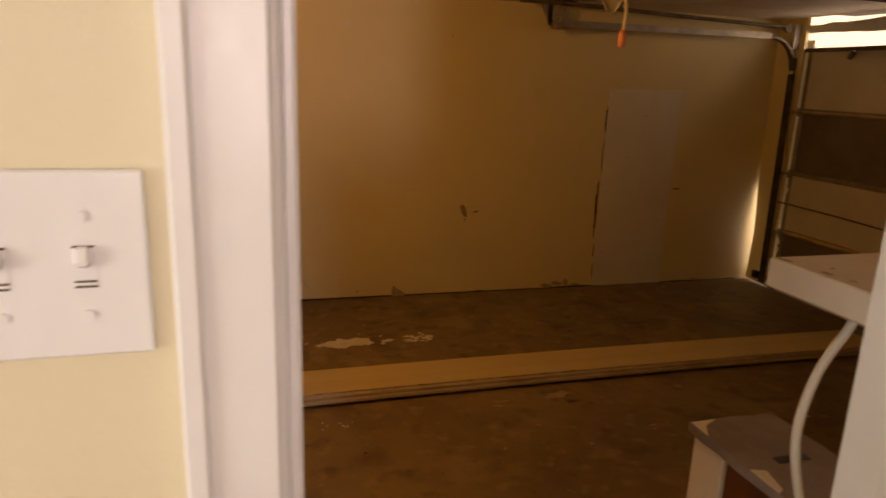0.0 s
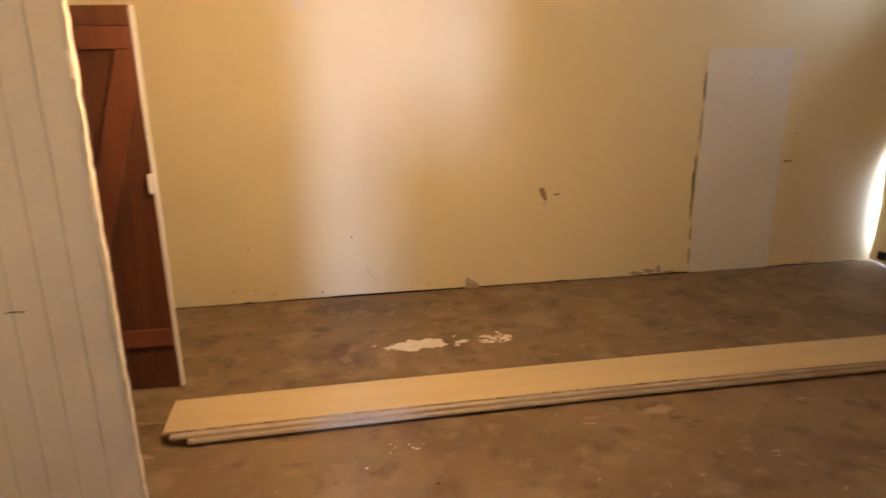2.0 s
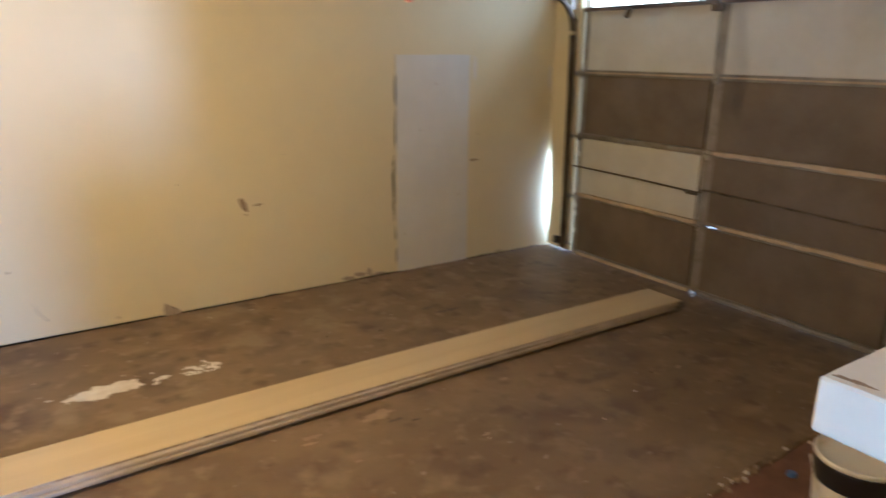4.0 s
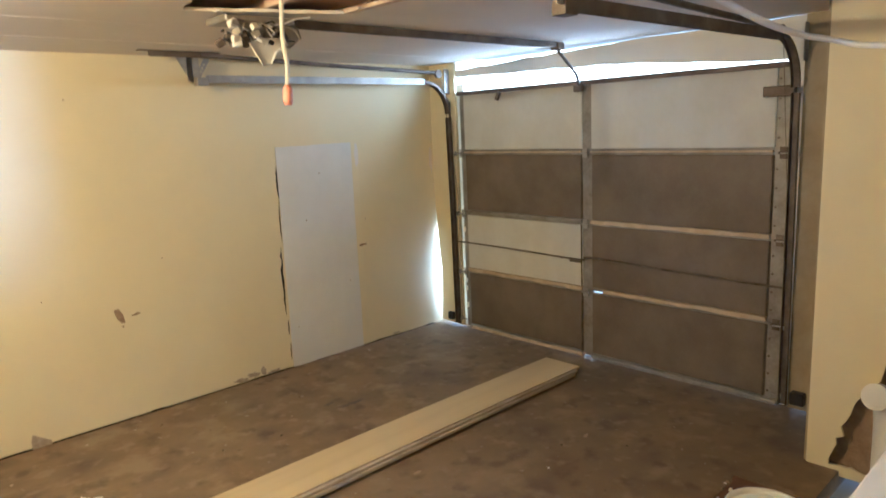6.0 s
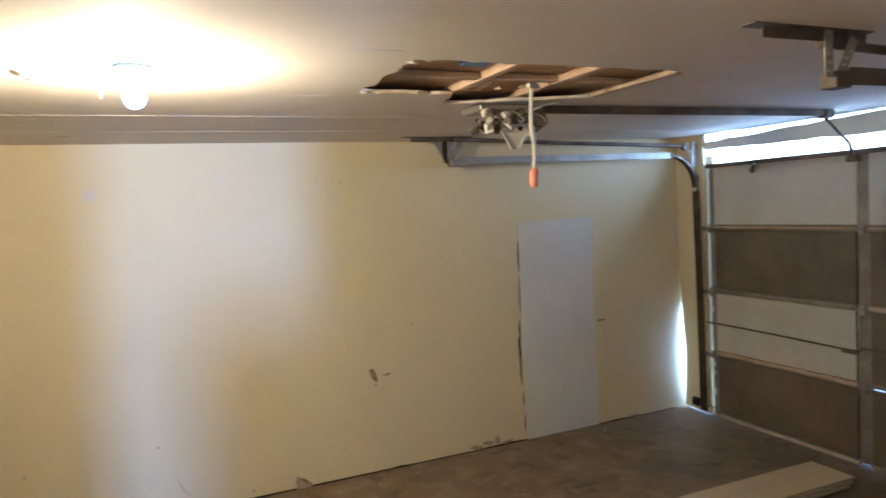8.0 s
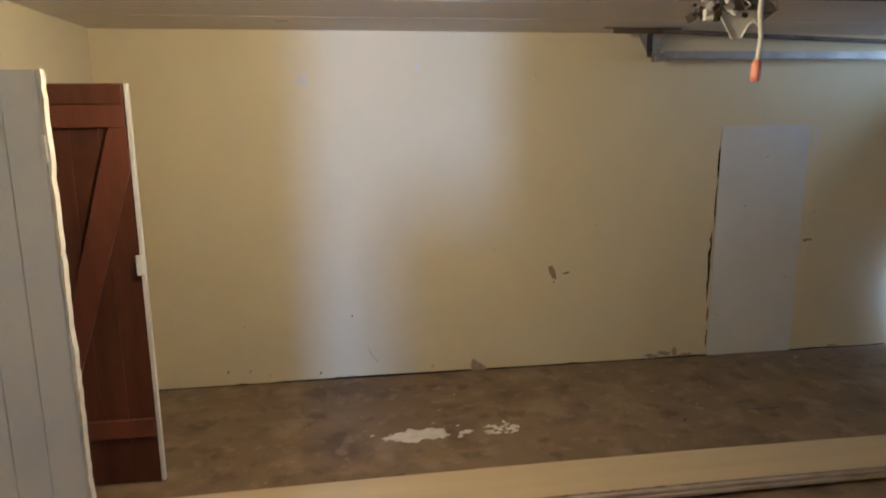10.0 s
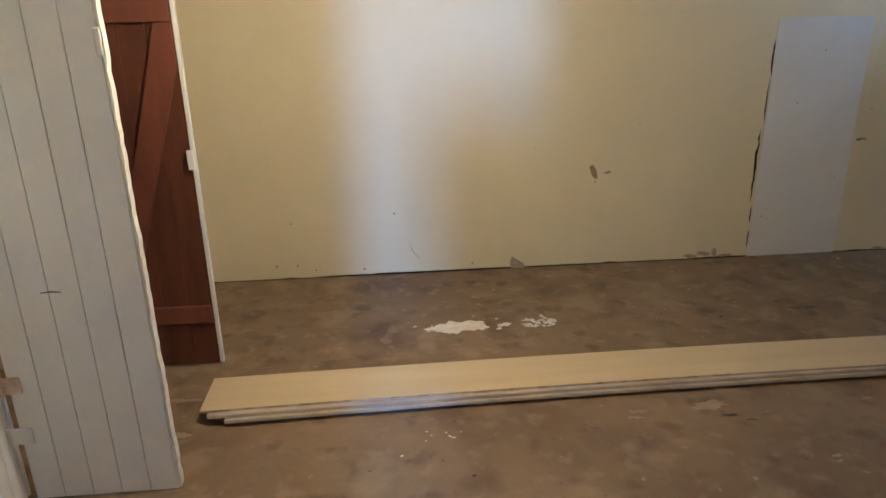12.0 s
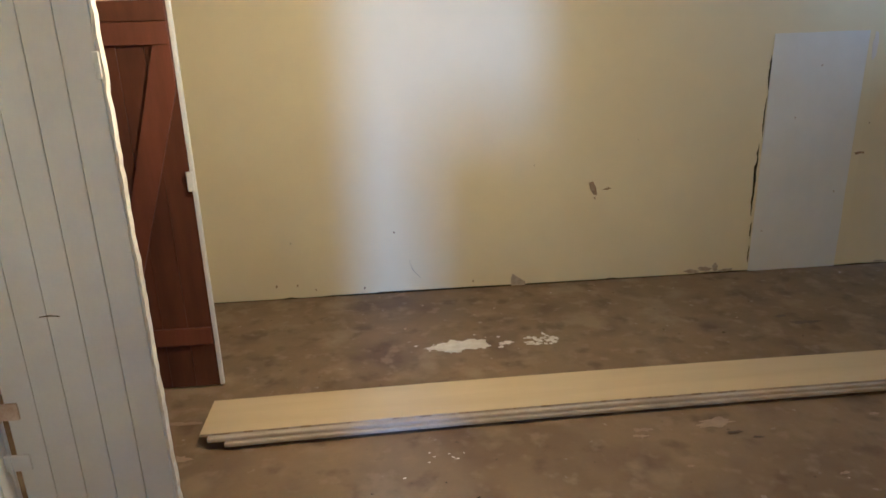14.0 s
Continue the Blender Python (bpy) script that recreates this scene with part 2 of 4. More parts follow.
def join(out, one):
    idx = [out.verts.new(v.co) for v in one.verts]
    one.verts.index_update()
    for f in one.faces:
        try:
            out.faces.new([idx[v.index] for v in f.verts])
        except ValueError:
            pass
    one.free()
    return out


def tube(points, radius, sides=10, bm=None, caps=True):
    """A round bar or cable along a line of points."""
    out = bm or bmesh.new()
    pts = [Vector(p) for p in points]
    rings = []
    up = Vector((0.13, 0.31, 0.94))
    for i, p in enumerate(pts):
        d = (pts[min(i + 1, len(pts) - 1)] - pts[max(i - 1, 0)]).normalized()
        a = d.cross(up)
        a = (a if a.length > 0.05 else d.cross(Vector((1, 0, 0)))).normalized()
        b = d.cross(a)
        r = radius[i] if isinstance(radius, (list, tuple)) else radius
        rings.append([out.verts.new(p + (a * math.cos(k * math.tau / sides) + b * math.sin(k * math.tau / sides)) * r) for k in range(sides)])
    for r0, r1 in zip(rings, rings[1:]):
        for k in range(sides):
            out.faces.new((r0[k], r0[(k + 1) % sides], r1[(k + 1) % sides], r1[k]))
    if caps:
        out.faces.new(rings[0])
        out.faces.new(rings[-1])
    return out


def smooth_line(points, steps=8):
    """A Catmull-Rom line through points."""
    p = [Vector(q) for q in points]
    p = [p[0] * 2 - p[1]] + p + [p[-1] * 2 - p[-2]]
    out = []
    for i in range(1, len(p) - 2):
        for k in range(steps):
            t = k / steps
            a, b, c, d = p[i - 1:i + 3]
            out.append(0.5 * (2 * b + (c - a) * t + (2 * a - 5 * b + 4 * c - d) * t * t + (3 * b - a - 3 * c + d) * t ** 3))
    return out + [p[-2]]


def sweep(path, profile, side):
    """A rolled-steel bar: an open strip of profile points (across, out) swept along a path; side is the across direction."""
    bm = bmesh.new()
    pts = [Vector(p) for p in path]
    side = Vector(side)
    rows = []
    for i, p in enumerate(pts):
        d = (pts[min(i + 1, len(pts) - 1)] - pts[max(i - 1, 0)]).normalized()
        out = d.cross(side).normalized()
        rows.append([bm.verts.new(p + side * a + out * b) for a, b in profile])
    for r0, r1 in zip(rows, rows[1:]):
        for k in range(len(profile) - 1):
            bm.faces.new((r0[k], r0[k + 1], r1[k + 1], r1[k]))
    bmesh.ops.recalc_face_normals(bm, faces=bm.faces[:])
    bmesh.ops.solidify(bm, geom=bm.faces[:], thickness=0.003)
    return bm


def sheet(outer, holes, place, thick):
    """A board with ragged holes. outer and holes are loops of (u, v); place turns (u, v, depth) into the world."""
    bm = bmesh.new()
    edges = []
    for loop in (outer, *holes):
        vs = [bm.verts.new((u, v, 0)) for u, v in loop]
        edges += [bm.edges.new((vs[i], vs[(i + 1) % len(vs)])) for i in range(len(vs))]
    bmesh.ops.triangle_fill(bm, use_beauty=True, use_dissolve=False, edges=edges)
    got = bmesh.ops.extrude_face_region(bm, geom=bm.faces[:])
    for g in got["geom"]:
        if isinstance(g, bmesh.types.BMVert):
            g.co.z = thick
    for v in bm.verts:
        v.co = Vector(place(*v.co))
    return bm


def ragged(points, step=0.03, amount=0.012, seed=1):
    """A closed loop with its straight sides broken into torn little teeth."""
    rnd = random.Random(seed)
    out = []
    for i, (x0, y0) in enumerate(points):
        x1, y1 = points[(i + 1) % len(points)]
        n = max(1, int(math.hypot(x1 - x0, y1 - y0) / step))
        for k in range(n):
            t = k / n
            j = amount if k else 0
            out.append((x0 + (x1 - x0) * t + rnd.uniform(-j, j), y0 + (y1 - y0) * t + rnd.uniform(-j, j)))
    return out


def blob(cx, cy, rx, ry, n=26, rough=0.3, seed=1):
    rnd = random.Random(seed)
    ph = [rnd.uniform(0, 6.28) for _ in range(4)]
    out = []
    for k in range(n):
        a = k * math.tau / n
        r = 1 + rough * (0.5 * math.sin(2 * a + ph[0]) + 0.35 * math.sin(5 * a + ph[1]) + 0.3 * math.sin(9 * a + ph[2])) + rnd.uniform(-0.1, 0.1)
        out.append((cx + rx * r * math.cos(a), cy + ry * r * math.sin(a)))
    return out


def flat_patch(loop, place, thick):
    """A thin flake of paint or dirt in any outline."""
    bm = bmesh.new()
    lo = [bm.verts.new(place(u, v, 0)) for u, v in loop]
    hi = [bm.verts.new(place(u * 0.985 + 0.015 * loop[0][0], v * 0.985 + 0.015 * loop[0][1], thick)) for u, v in loop]
    bm.faces.new(hi)
    n = len(loop)
    for i in range(n):
        bm.faces.new((lo[i], lo[(i + 1) % n], hi[(i + 1) % n], hi[i]))
    bmesh.ops.triangulate(bm, faces=[f for f in bm.faces if len(f.verts) > 4])
    return bm


H = 2.38          # garage ceiling
HF = 0.36         # house floor above the slab
XL = -5.86        # closet wall
YH0, YH1 = -4.81, -4.69   # house wall, house face and garage face
DX0, DX1 = -4.514, -3.882  # doorway
XE, YE = -0.60, -3.462     # end wall of the recess

# ---- structure ----
thing("ground", box((-40, -60, -0.30), (60, 60, -0.10)), "outside", "pale concrete driveway and ground outside", "ground", kind="structure")
thing("backdrop", box((56, -60, -0.1), (57, 150, 14)), "haze", "plain glowing backdrop added far outside", "backdrop", kind="structure")
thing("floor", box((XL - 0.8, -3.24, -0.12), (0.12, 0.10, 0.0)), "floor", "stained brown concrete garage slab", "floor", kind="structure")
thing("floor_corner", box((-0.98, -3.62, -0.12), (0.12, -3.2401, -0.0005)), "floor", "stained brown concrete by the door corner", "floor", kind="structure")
edge = ragged([(XL, -3.2401), (-0.98, -3.2401), (-1.02, -3.258), (-2.2, -3.272), (XL, -3.27)], 0.035, 0.009, 3)
thing("floor_broken_edge", flat_patch(edge, lambda u, v, w: (u, v, -0.012 + w), 0.0114), "floor", "crumbled edge of the concrete slab", "floor", kind="structure")
thing("floor_recess", box((XL - 0.8, YH1 - 0.02, -0.12), (-0.9801, -3.2401, -0.009)), "redfloor", "bare red-brown earth floor below the slab edge", "floor", kind="structure")

thing("wall_back", box((XL - 0.9, 0.0, -0.1), (0.14, 0.12, H + 0.02)), "wall", "cream painted plaster garage wall with scuffs", "wall", kind="structure")
# closet wall with an opening for the pair of doors
CY0, CY1, CH = -2.27, -1.20, 2.02
thing("wall_closet_far", box((XL - 0.11, CY1, -0.02), (XL, 0.0, H)), "wall", "cream painted wall beside the closet", "wall", kind="structure")
thing("wall_closet_top", box((XL - 0.11, CY0, CH), (XL, CY1, H)), "wall", "cream painted wall above the closet doors", "wall", kind="structure")
thing("wall_closet_near", box((XL - 0.11, YH1, -0.05), (XL - 0.014, CY0, H)), "wall", "wall behind white beadboard cladding", "wall", kind="structure")
thing("wall_closet_inside", box((XL - 0.85, CY0 - 0.12, -0.02), (XL - 0.75, CY1 + 0.12, H)), "darkwood", "dark wooden back of the closet", "wall", kind="structure")
thing("wall_closet_side", box((XL - 0.75, CY0 - 0.12, -0.02), (XL - 0.11, CY0 - 0.04, H)), "darkwood", "dark wooden closet side", "wall", kind="structure")
thing("wall_closet_side_far", box((XL - 0.75, CY1 + 0.04, -0.02), (XL - 0.11, CY1 + 0.12, H)), "darkwood", "dark wooden closet side", "wall", kind="structure")

# front wall round the big door; daylight comes in at the corner, over the door and under the header
jl = [(-0.0005, H), (-0.0005, 1.45), (-0.006, 1.15), (-0.032, 0.8), (-0.058, 0.5), (-0.046, 0.2), (-0.034, 0.03), (-0.30, 0.02), (-0.315, 0.02), (-0.315, H)]
thing("wall_front_corner", sheet(jl, [], lambda u, v, w: (0.0 + w, u, v), 0.03), "wall", "narrow cream wall strip beside the garage door", "wall", kind="structure")
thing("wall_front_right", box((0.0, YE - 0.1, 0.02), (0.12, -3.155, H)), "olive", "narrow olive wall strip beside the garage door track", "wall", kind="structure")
hd = ragged([(-0.315, 2.252), (-1.8, 2.228), (-2.4, 2.18), (-3.154, 2.133), (-3.154, 2.378), (-2.25, 2.374), (-1.5, 2.352), (-0.315, 2.318)], 0.11, 0.006, 5)
thing("header_trim", sheet(hd, [], lambda u, v, w: (0.03 + w, u, v), 0.03), "patch", "pale painted header board above the garage door", "trim", kind="structure")
# Added unseen eave board that keeps direct sun out of the header gap.
thing("eave_shade_board", box((1.0, -4.6, H + 0.12), (1.05, 0.2, H + 0.5)), "patch", "unseen pale eave board added to keep sun off the door", "wall", kind="structure")

# recess to the side of the house door
rag = ragged([(-3.90, 0.74), (-3.80, 0.64), (-3.75, 0.50), (-3.67, 0.38), (-3.60, 0.14), (-3.57, 0.02), (-4.3, 0.02), (-4.3, 0.80)], 0.035, 0.016, 8)
outer = [(YE, -0.03), (YE, H), (YH1, H), (YH1, -0.03)]
thing("wall_recess_end", sheet(outer, [rag], lambda u, v, w: (XE + w, u, v), 0.016), "wall", "cream plasterboard wall broken open near the floor", "wall", kind="structure")
thing("wall_recess_cavity", box((XE + 0.09, YH1, -0.05), (XE + 0.11, YE, H)), "brown", "brown boards inside the broken wall", "wall", kind="structure")
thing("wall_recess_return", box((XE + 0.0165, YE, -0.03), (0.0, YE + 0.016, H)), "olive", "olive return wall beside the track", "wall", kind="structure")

# wall between house and garage
thing("wall_house_left", box((-6.4, YH0, -0.1), (DX0 - 0.018, YH1, 2.9)), "housewall", "cream painted house wall beside the doorway", "wall", kind="structure")
thing("wall_house_right", box((DX1 + 0.018, YH0, -0.1), (XE + 0.1, YH1, 2.9)), "housewall", "cream painted house wall beside the doorway", "wall", kind="structure")
thing("wall_house_top", box((DX0 - 0.018, YH0, 2.37), (DX1 + 0.018, YH1, 2.9)), "housewall", "cream painted wall above the doorway", "wall", kind="structure")
thing("house_floor", box((-6.4, -9.0, HF - 0.1), (-1.8, YH0 - 0.001, HF)), "housefloor", "brown wooden house floor", "floor", kind="structure")
thing("threshold_trim", box((DX0, YH0, HF - 0.02), (DX1, YH1 + 0.22, HF + 0.012), 0.006), "housefloor", "worn wooden door threshold", "threshold", kind="structure")
thing("house_foundation", box((DX0 - 0.018, YH0, -0.1), (DX1 + 0.018, YH1 + 0.20, HF - 0.021)), "outside", "concrete step under the door threshold", "wall", kind="structure")
thing("house_ceiling", box((-6.4, -9.0, 2.82), (-1.8, YH0, 2.9)), "ceiling", "plain pale house ceiling", "ceiling", kind="structure")
# Added unseen block: cuts the doorway daylight as a standing person's shadow would.
thing("house_light_blocker", box((-4.315, -5.62, HF), (-1.8, -5.52, 1.66), 0.006), "housewall", "unseen half-height block added to shade the doorway daylight", "wall", kind="structure")
ww = [(-9.0, HF - 0.1), (YH0, HF - 0.1), (YH0, 2.9), (-9.0, 2.9)]
thing("wall_house_west", sheet(ww, [[(-6.23, 1.18), (-5.27, 1.18), (-5.27, 2.32), (-6.23, 2.32)]], lambda u, v, w: (-6.4 - w, u, v), 0.1), "housewall", "plain cream house wall", "wall", kind="structure")
thing("wall_house_east", box((-1.8, -9.0, HF - 0.1), (-1.7, YH0, 2.9)), "housewall", "plain cream house wall", "wall", kind="structure")
wl = [(-6.5, HF - 0.1), (-1.7, HF - 0.1), (-1.7, 2.9), (-6.5, 2.9)]
thing("wall_house_south", sheet(wl, [[(-4.69, 1.55), (-4.21, 1.55), (-4.21, 2.25), (-4.69, 2.25)]], lambda u, v, w: (u, -9.0 - w, v), 0.12), "housewall", "plain cream house wall with a window", "wall", kind="structure")
# Unseen window, added as an opening for the fill on the right jamb.
win2 = empty("added_window", (-6.4, -5.75, 1.18), "unseen white framed side window added to light the door jamb", "window", kind="structure")
for a, c in (((-6.44, -6.23, 1.18), (-6.39, -6.19, 2.32)), ((-6.44, -5.31, 1.18), (-6.39, -5.27, 2.32)), ((-6.44, -6.19, 1.18), (-6.39, -5.31, 1.22)), ((-6.44, -6.19, 2.28), (-6.39, -5.31, 2.32))):
    part("window_frame", box(a, c, 0.004), "trim", win2)
pane2 = part("pane", box((-6.42, -6.19, 1.22), (-6.414, -5.31, 2.28)), "glass", win2)
pane2.visible_shadow = False
win = empty("window_1", (-4.45, -9.0, 1.55), "small white framed house window", "window", kind="structure")
for a, c in (((-4.69, -9.04, 1.55), (-4.65, -8.99, 2.25)), ((-4.25, -9.04, 1.55), (-4.21, -8.99, 2.25)), ((-4.65, -9.04, 1.55), (-4.25, -8.99, 1.59)), ((-4.65, -9.04, 2.21), (-4.25, -8.99, 2.25))):
    part("window_frame", box(a, c, 0.004), "trim", win)
pane = part("pane", box((-4.65, -9.02, 1.59), (-4.25, -9.014, 2.21)), "glass", win)
pane.visible_shadow = False

# doorway: jambs, stops and casings
for nm, x0, x1 in (("door_jamb_left", DX0 - 0.018, DX0), ("door_jamb_right", DX1, DX1 + 0.018)):
    thing(nm, box((x0, YH0 - 0.004, HF - 0.02), (x1, YH1 + 0.004, 2.35), 0.003), "trim", "white painted door jamb", "door jamb", kind="structure")
thing("door_jamb_top", box((DX0 - 0.018, YH0 - 0.004, 2.35), (DX1 + 0.018, YH1 + 0.004, 2.37), 0.003), "trim", "white painted door head jamb", "door jamb", kind="structure")
for nm, x0, x1 in (("door_stop_left", DX0, DX0 + 0.011), ("door_stop_right", DX1 - 0.011, DX1)):
    thing(nm, box((x0, -4.79, HF + 0.013), (x1, -4.75, 2.349), 0.003), "trim", "white painted door stop strip", "door stop", kind="structure")


def casing(name, x0, x1, y, inner):
    """House-side casing: a flat board with a rounded back band and a stepped inner bead."""
    bm = box((x0, y - 0.014, HF + 0.001), (x1, y, 2.43), 0.004)
    back = x0 if inner > x0 + 0.01 else x1
    s = 1 if back == x0 else -1
    box((min(back, back + s * 0.016), y - 0.021, HF + 0.001), (max(back, back + s * 0.016), y - 0.0141, 2.43), 0.003, bm)
    thing(name, bm, "trim", "white painted wooden door casing with small dents", "door casing", kind="structure")


casing("door_casing_left", DX0 - 0.066, DX0 - 0.004, YH0, DX0)
casing("door_casing_right", DX1 + 0.006, DX1 + 0.080, YH0, DX1)
thing("door_casing_garage", box((DX1 + 0.012, YH1, 0.0), (DX1 + 0.03, YH1 + 0.012, 2.35), 0.003), "trim", "thin white casing strip on the garage side", "door casing", kind="structure")

# garage ceiling with the torn opening
hole = ragged([(-3.44, -1.92), (-3.44, -2.52), (-2.30, -2.51), (-2.25, -1.91), (-2.55, -1.80), (-2.95, -1.66), (-3.02, -1.90)], 0.05, 0.014, 4)
cl = [(XL - 0.9, YH1), (0.02, YH1), (0.02, 0.0), (XL - 0.9, 0.0)]
thing("ceiling", sheet(cl, [hole], lambda u, v, w: (u, v, H + w), 0.014), "ceiling", "dull painted plasterboard ceiling with a torn opening", "ceiling", kind="structure")
# Added unseen overhang that shades the gaps above the door.
thing("soffit", box((0.125, -4.6, H + 0.10), (1.0, 0.2, H + 0.119)), "patch", "unseen pale soffit added outside to shade the door gaps", "soffit", kind="structure")
thing("wall_gable", box((0.13, -4.6, H + 0.12), (0.20, 0.2, 3.0)), "patch", "pale gable boards outside", "wall", kind="structure")
# Unseen outer strips, added to block bright lines at the door's side gaps.
for nm, y0, y1 in (("outer_light_block_left", -0.36, -0.27), ("outer_light_block_right", -3.16, -3.07)):
    thing(nm, box((0.062, y0, -0.05), (0.085, y1, 2.2), 0.002), "trim", "unseen white strip added outside to block daylight beside the door", "trim", kind="structure")
thing("attic_roof", box((XL - 0.9, YH1, 3.0), (1.05, 0.2, 3.05)), "darkwood", "dark roof boards above the ceiling", "roof", kind="structure")
for nm, lo, hi in (("attic_wall_west", (XL - 0.9, YH1, H + 0.015), (XL - 0.85, 0.1, 3.0)), ("attic_wall_north", (XL - 0.85, 0.05, H + 0.03), (0.13, 0.1, 3.0)), ("attic_wall_south", (XL - 0.85, YH1, H + 0.015), (0.13, YH1 + 0.05, 3.0))):
    thing(nm, box(lo, hi), "darkwood", "plain attic boards above the ceiling", "wall", kind="structure")

# ---- attic timbers in the opening ----
att = empty("attic_framing", (-2.85, -2.1, H + 0.02), "bare pale lumber joists in the torn ceiling opening", "joists")
for x in (-3.62, -2.99, -2.62, -2.2):
    part("joist", box((x - 0.019, -3.2, H + 0.016), (x + 0.019, -1.1, H + 0.0495), 0.003), "lumber", att)
for xa, xb in ((-3.60, -3.01), (-2.97, -2.64), (-2.60, -2.22)):
    part("blocking", box((xa, -2.16, H + 0.02), (xb, -2.115, H + 0.046), 0.003), "lumber", att, "pale strap between the joists")
part("nailer", box((-3.425, -2.52, H + 0.016), (-3.39, -1.95, H + 0.049), 0.003), "darkwood", att)
rs = random.Random(7)
for k in range(8):
    p = Vector((-2.9 + rs.uniform(-0.1, 0.16), -1.93 + rs.uniform(-0.08, 0.08), H + 0.02))
    q = p + Vector((rs.uniform(-0.05, 0.05), rs.uniform(-0.05, 0.05), rs.uniform(-0.01, 0.04)))
    part("splinter", tube([p, (p + q) / 2 + Vector((0.004, 0, 0.004)), q], [0.004, 0.007, 0.002], 5), "bare", att)
part("nailing_strip", box((-2.315, -2.50, H - 0.004), (-2.275, -1.93, H + 0.015), 0.003), "bare", att, "pale splintered wood strip")
part("boards_above", box((-4.1, -3.2, H + 0.05), (-1.6, -1.1, H + 0.065)), "darkwood", att)
for k in range(11):
    a, b0 = rs.choice((((-3.44, -1.92), (-3.44, -2.52)), ((-3.44, -2.52), (-2.9, -2.52)), ((-3.44, -1.92), (-3.02, -1.90)), ((-2.95, -1.66), (-2.55, -1.80))))
    f = rs.random()
    x, y = a[0] + (b0[0] - a[0]) * f, a[1] + (b0[1] - a[1]) * f
    s = rs.choice((0.004, 0.006, 0.009, 0.014))
    thing("torn_paper", flat_patch(blob(x, y, s, s * rs.uniform(0.35, 0.8), 11, 0.75, 500 + k), lambda u, v, w: (u, v, H - 0.0006 - w * 4 - (u - x) * 0.3 * (w > 0)), 0.001), "pale", "torn white paper scrap on the ceiling opening's edge", "paper scrap", "torn paper scraps")
jb = empty("junction_box", (-3.12, -2.40, H + 0.06), "blue electrical box with a pale bracket in the ceiling opening", "electrical box")
part("body", box((-3.20, -2.45, H + 0.02), (-3.09, -2.35, H + 0.048), 0.006), "blue", jb)
part("bracket", box((-3.085, -2.50, H + 0.03), (-2.96, -2.46, H + 0.06), 0.003), "white", jb)

onceiling = lambda u, v, w: (u, v, H - 0.0004 - w)
for k, (x, y, rx, ry, mt, lab) in enumerate(((-4.62, -2.12, 0.012, 0.05, "rust", "dark scorch mark on the ceiling"), (-4.60, -2.02, 0.006, 0.02, "rust", "dark scorch mark on the ceiling"), (-4.72, -1.08, 0.02, 0.008, "pale", "small pale nick in the ceiling paint"),
                                   (-4.66, -0.42, 0.03, 0.006, "rust", "small dark nick in the ceiling paint"), (-3.62, -1.82, 0.07, 0.0022, "pale", "thin pale crack in the ceiling paint"), (-3.60, -2.62, 0.08, 0.004, "pale", "thin pale crack in the ceiling paint"))):
    thing("ceiling_mark", flat_patch(blob(x, y, rx, ry, 16, 0.3, 200 + k), onceiling, 0.001), mt, lab, "ceiling mark")
for k, (y0, x0, x1) in enumerate(((-1.22, XL, -2.9), (-0.62, XL, -0.4))):
    lp = ragged([(x0, y0), (x1, y0), (x1, y0 + 0.07), (x0, y0 + 0.07)], 0.3, 0.006, 31 + k)
    thing("ceiling_seam", flat_patch(lp, onceiling, 0.0013), "ceiling", "taped plasterboard seam on the ceiling", "ceiling seam")

# ---- bulb on the ceiling ----
bl = empty("ceiling_light", (-4.285, -2.265, H), "white porcelain lampholder with a lit bare bulb", "lamp")


def lathe(rings, centre, sides=28, bm=None):
    """Turned shape from (radius, z) rings."""
    out = bm or bmesh.new()
    rows = [[out.verts.new((centre[0] + r * math.cos(k * math.tau / sides), centre[1] + r * math.sin(k * math.tau / sides), z)) for k in range(sides)] for r, z in rings]
    for a, b in zip(rows, rows[1:]):
        for k in range(sides):
            out.faces.new((a[k], a[(k + 1) % sides], b[(k + 1) % sides], b[k]))
    out.faces.new(rows[0])
    out.faces.new(rows[-1])
    return out


part("base", lathe([(0.058, H), (0.058, H - 0.012), (0.045, H - 0.018), (0.027, H - 0.024), (0.025, H - 0.030)], (-4.285, -2.265)), "white", bl, smooth=True)
bulb = part("bulb", lathe([(0.014, H - 0.031), (0.018, H - 0.045), (0.028, H - 0.062), (0.033, H - 0.080), (0.034, H - 0.094), (0.029, H - 0.112), (0.017, H - 0.126), (0.003, H - 0.131)], (-4.285, -2.265)), "glow", bl, smooth=True)
bulb.visible_shadow = False
part("pull_chain", tube(smooth_line([(-4.345, -2.265, H - 0.006), (-4.375, -2.265, H - 0.03), (-4.38, -2.265, H - 0.10)]), 0.0022, 6), "rust", bl)

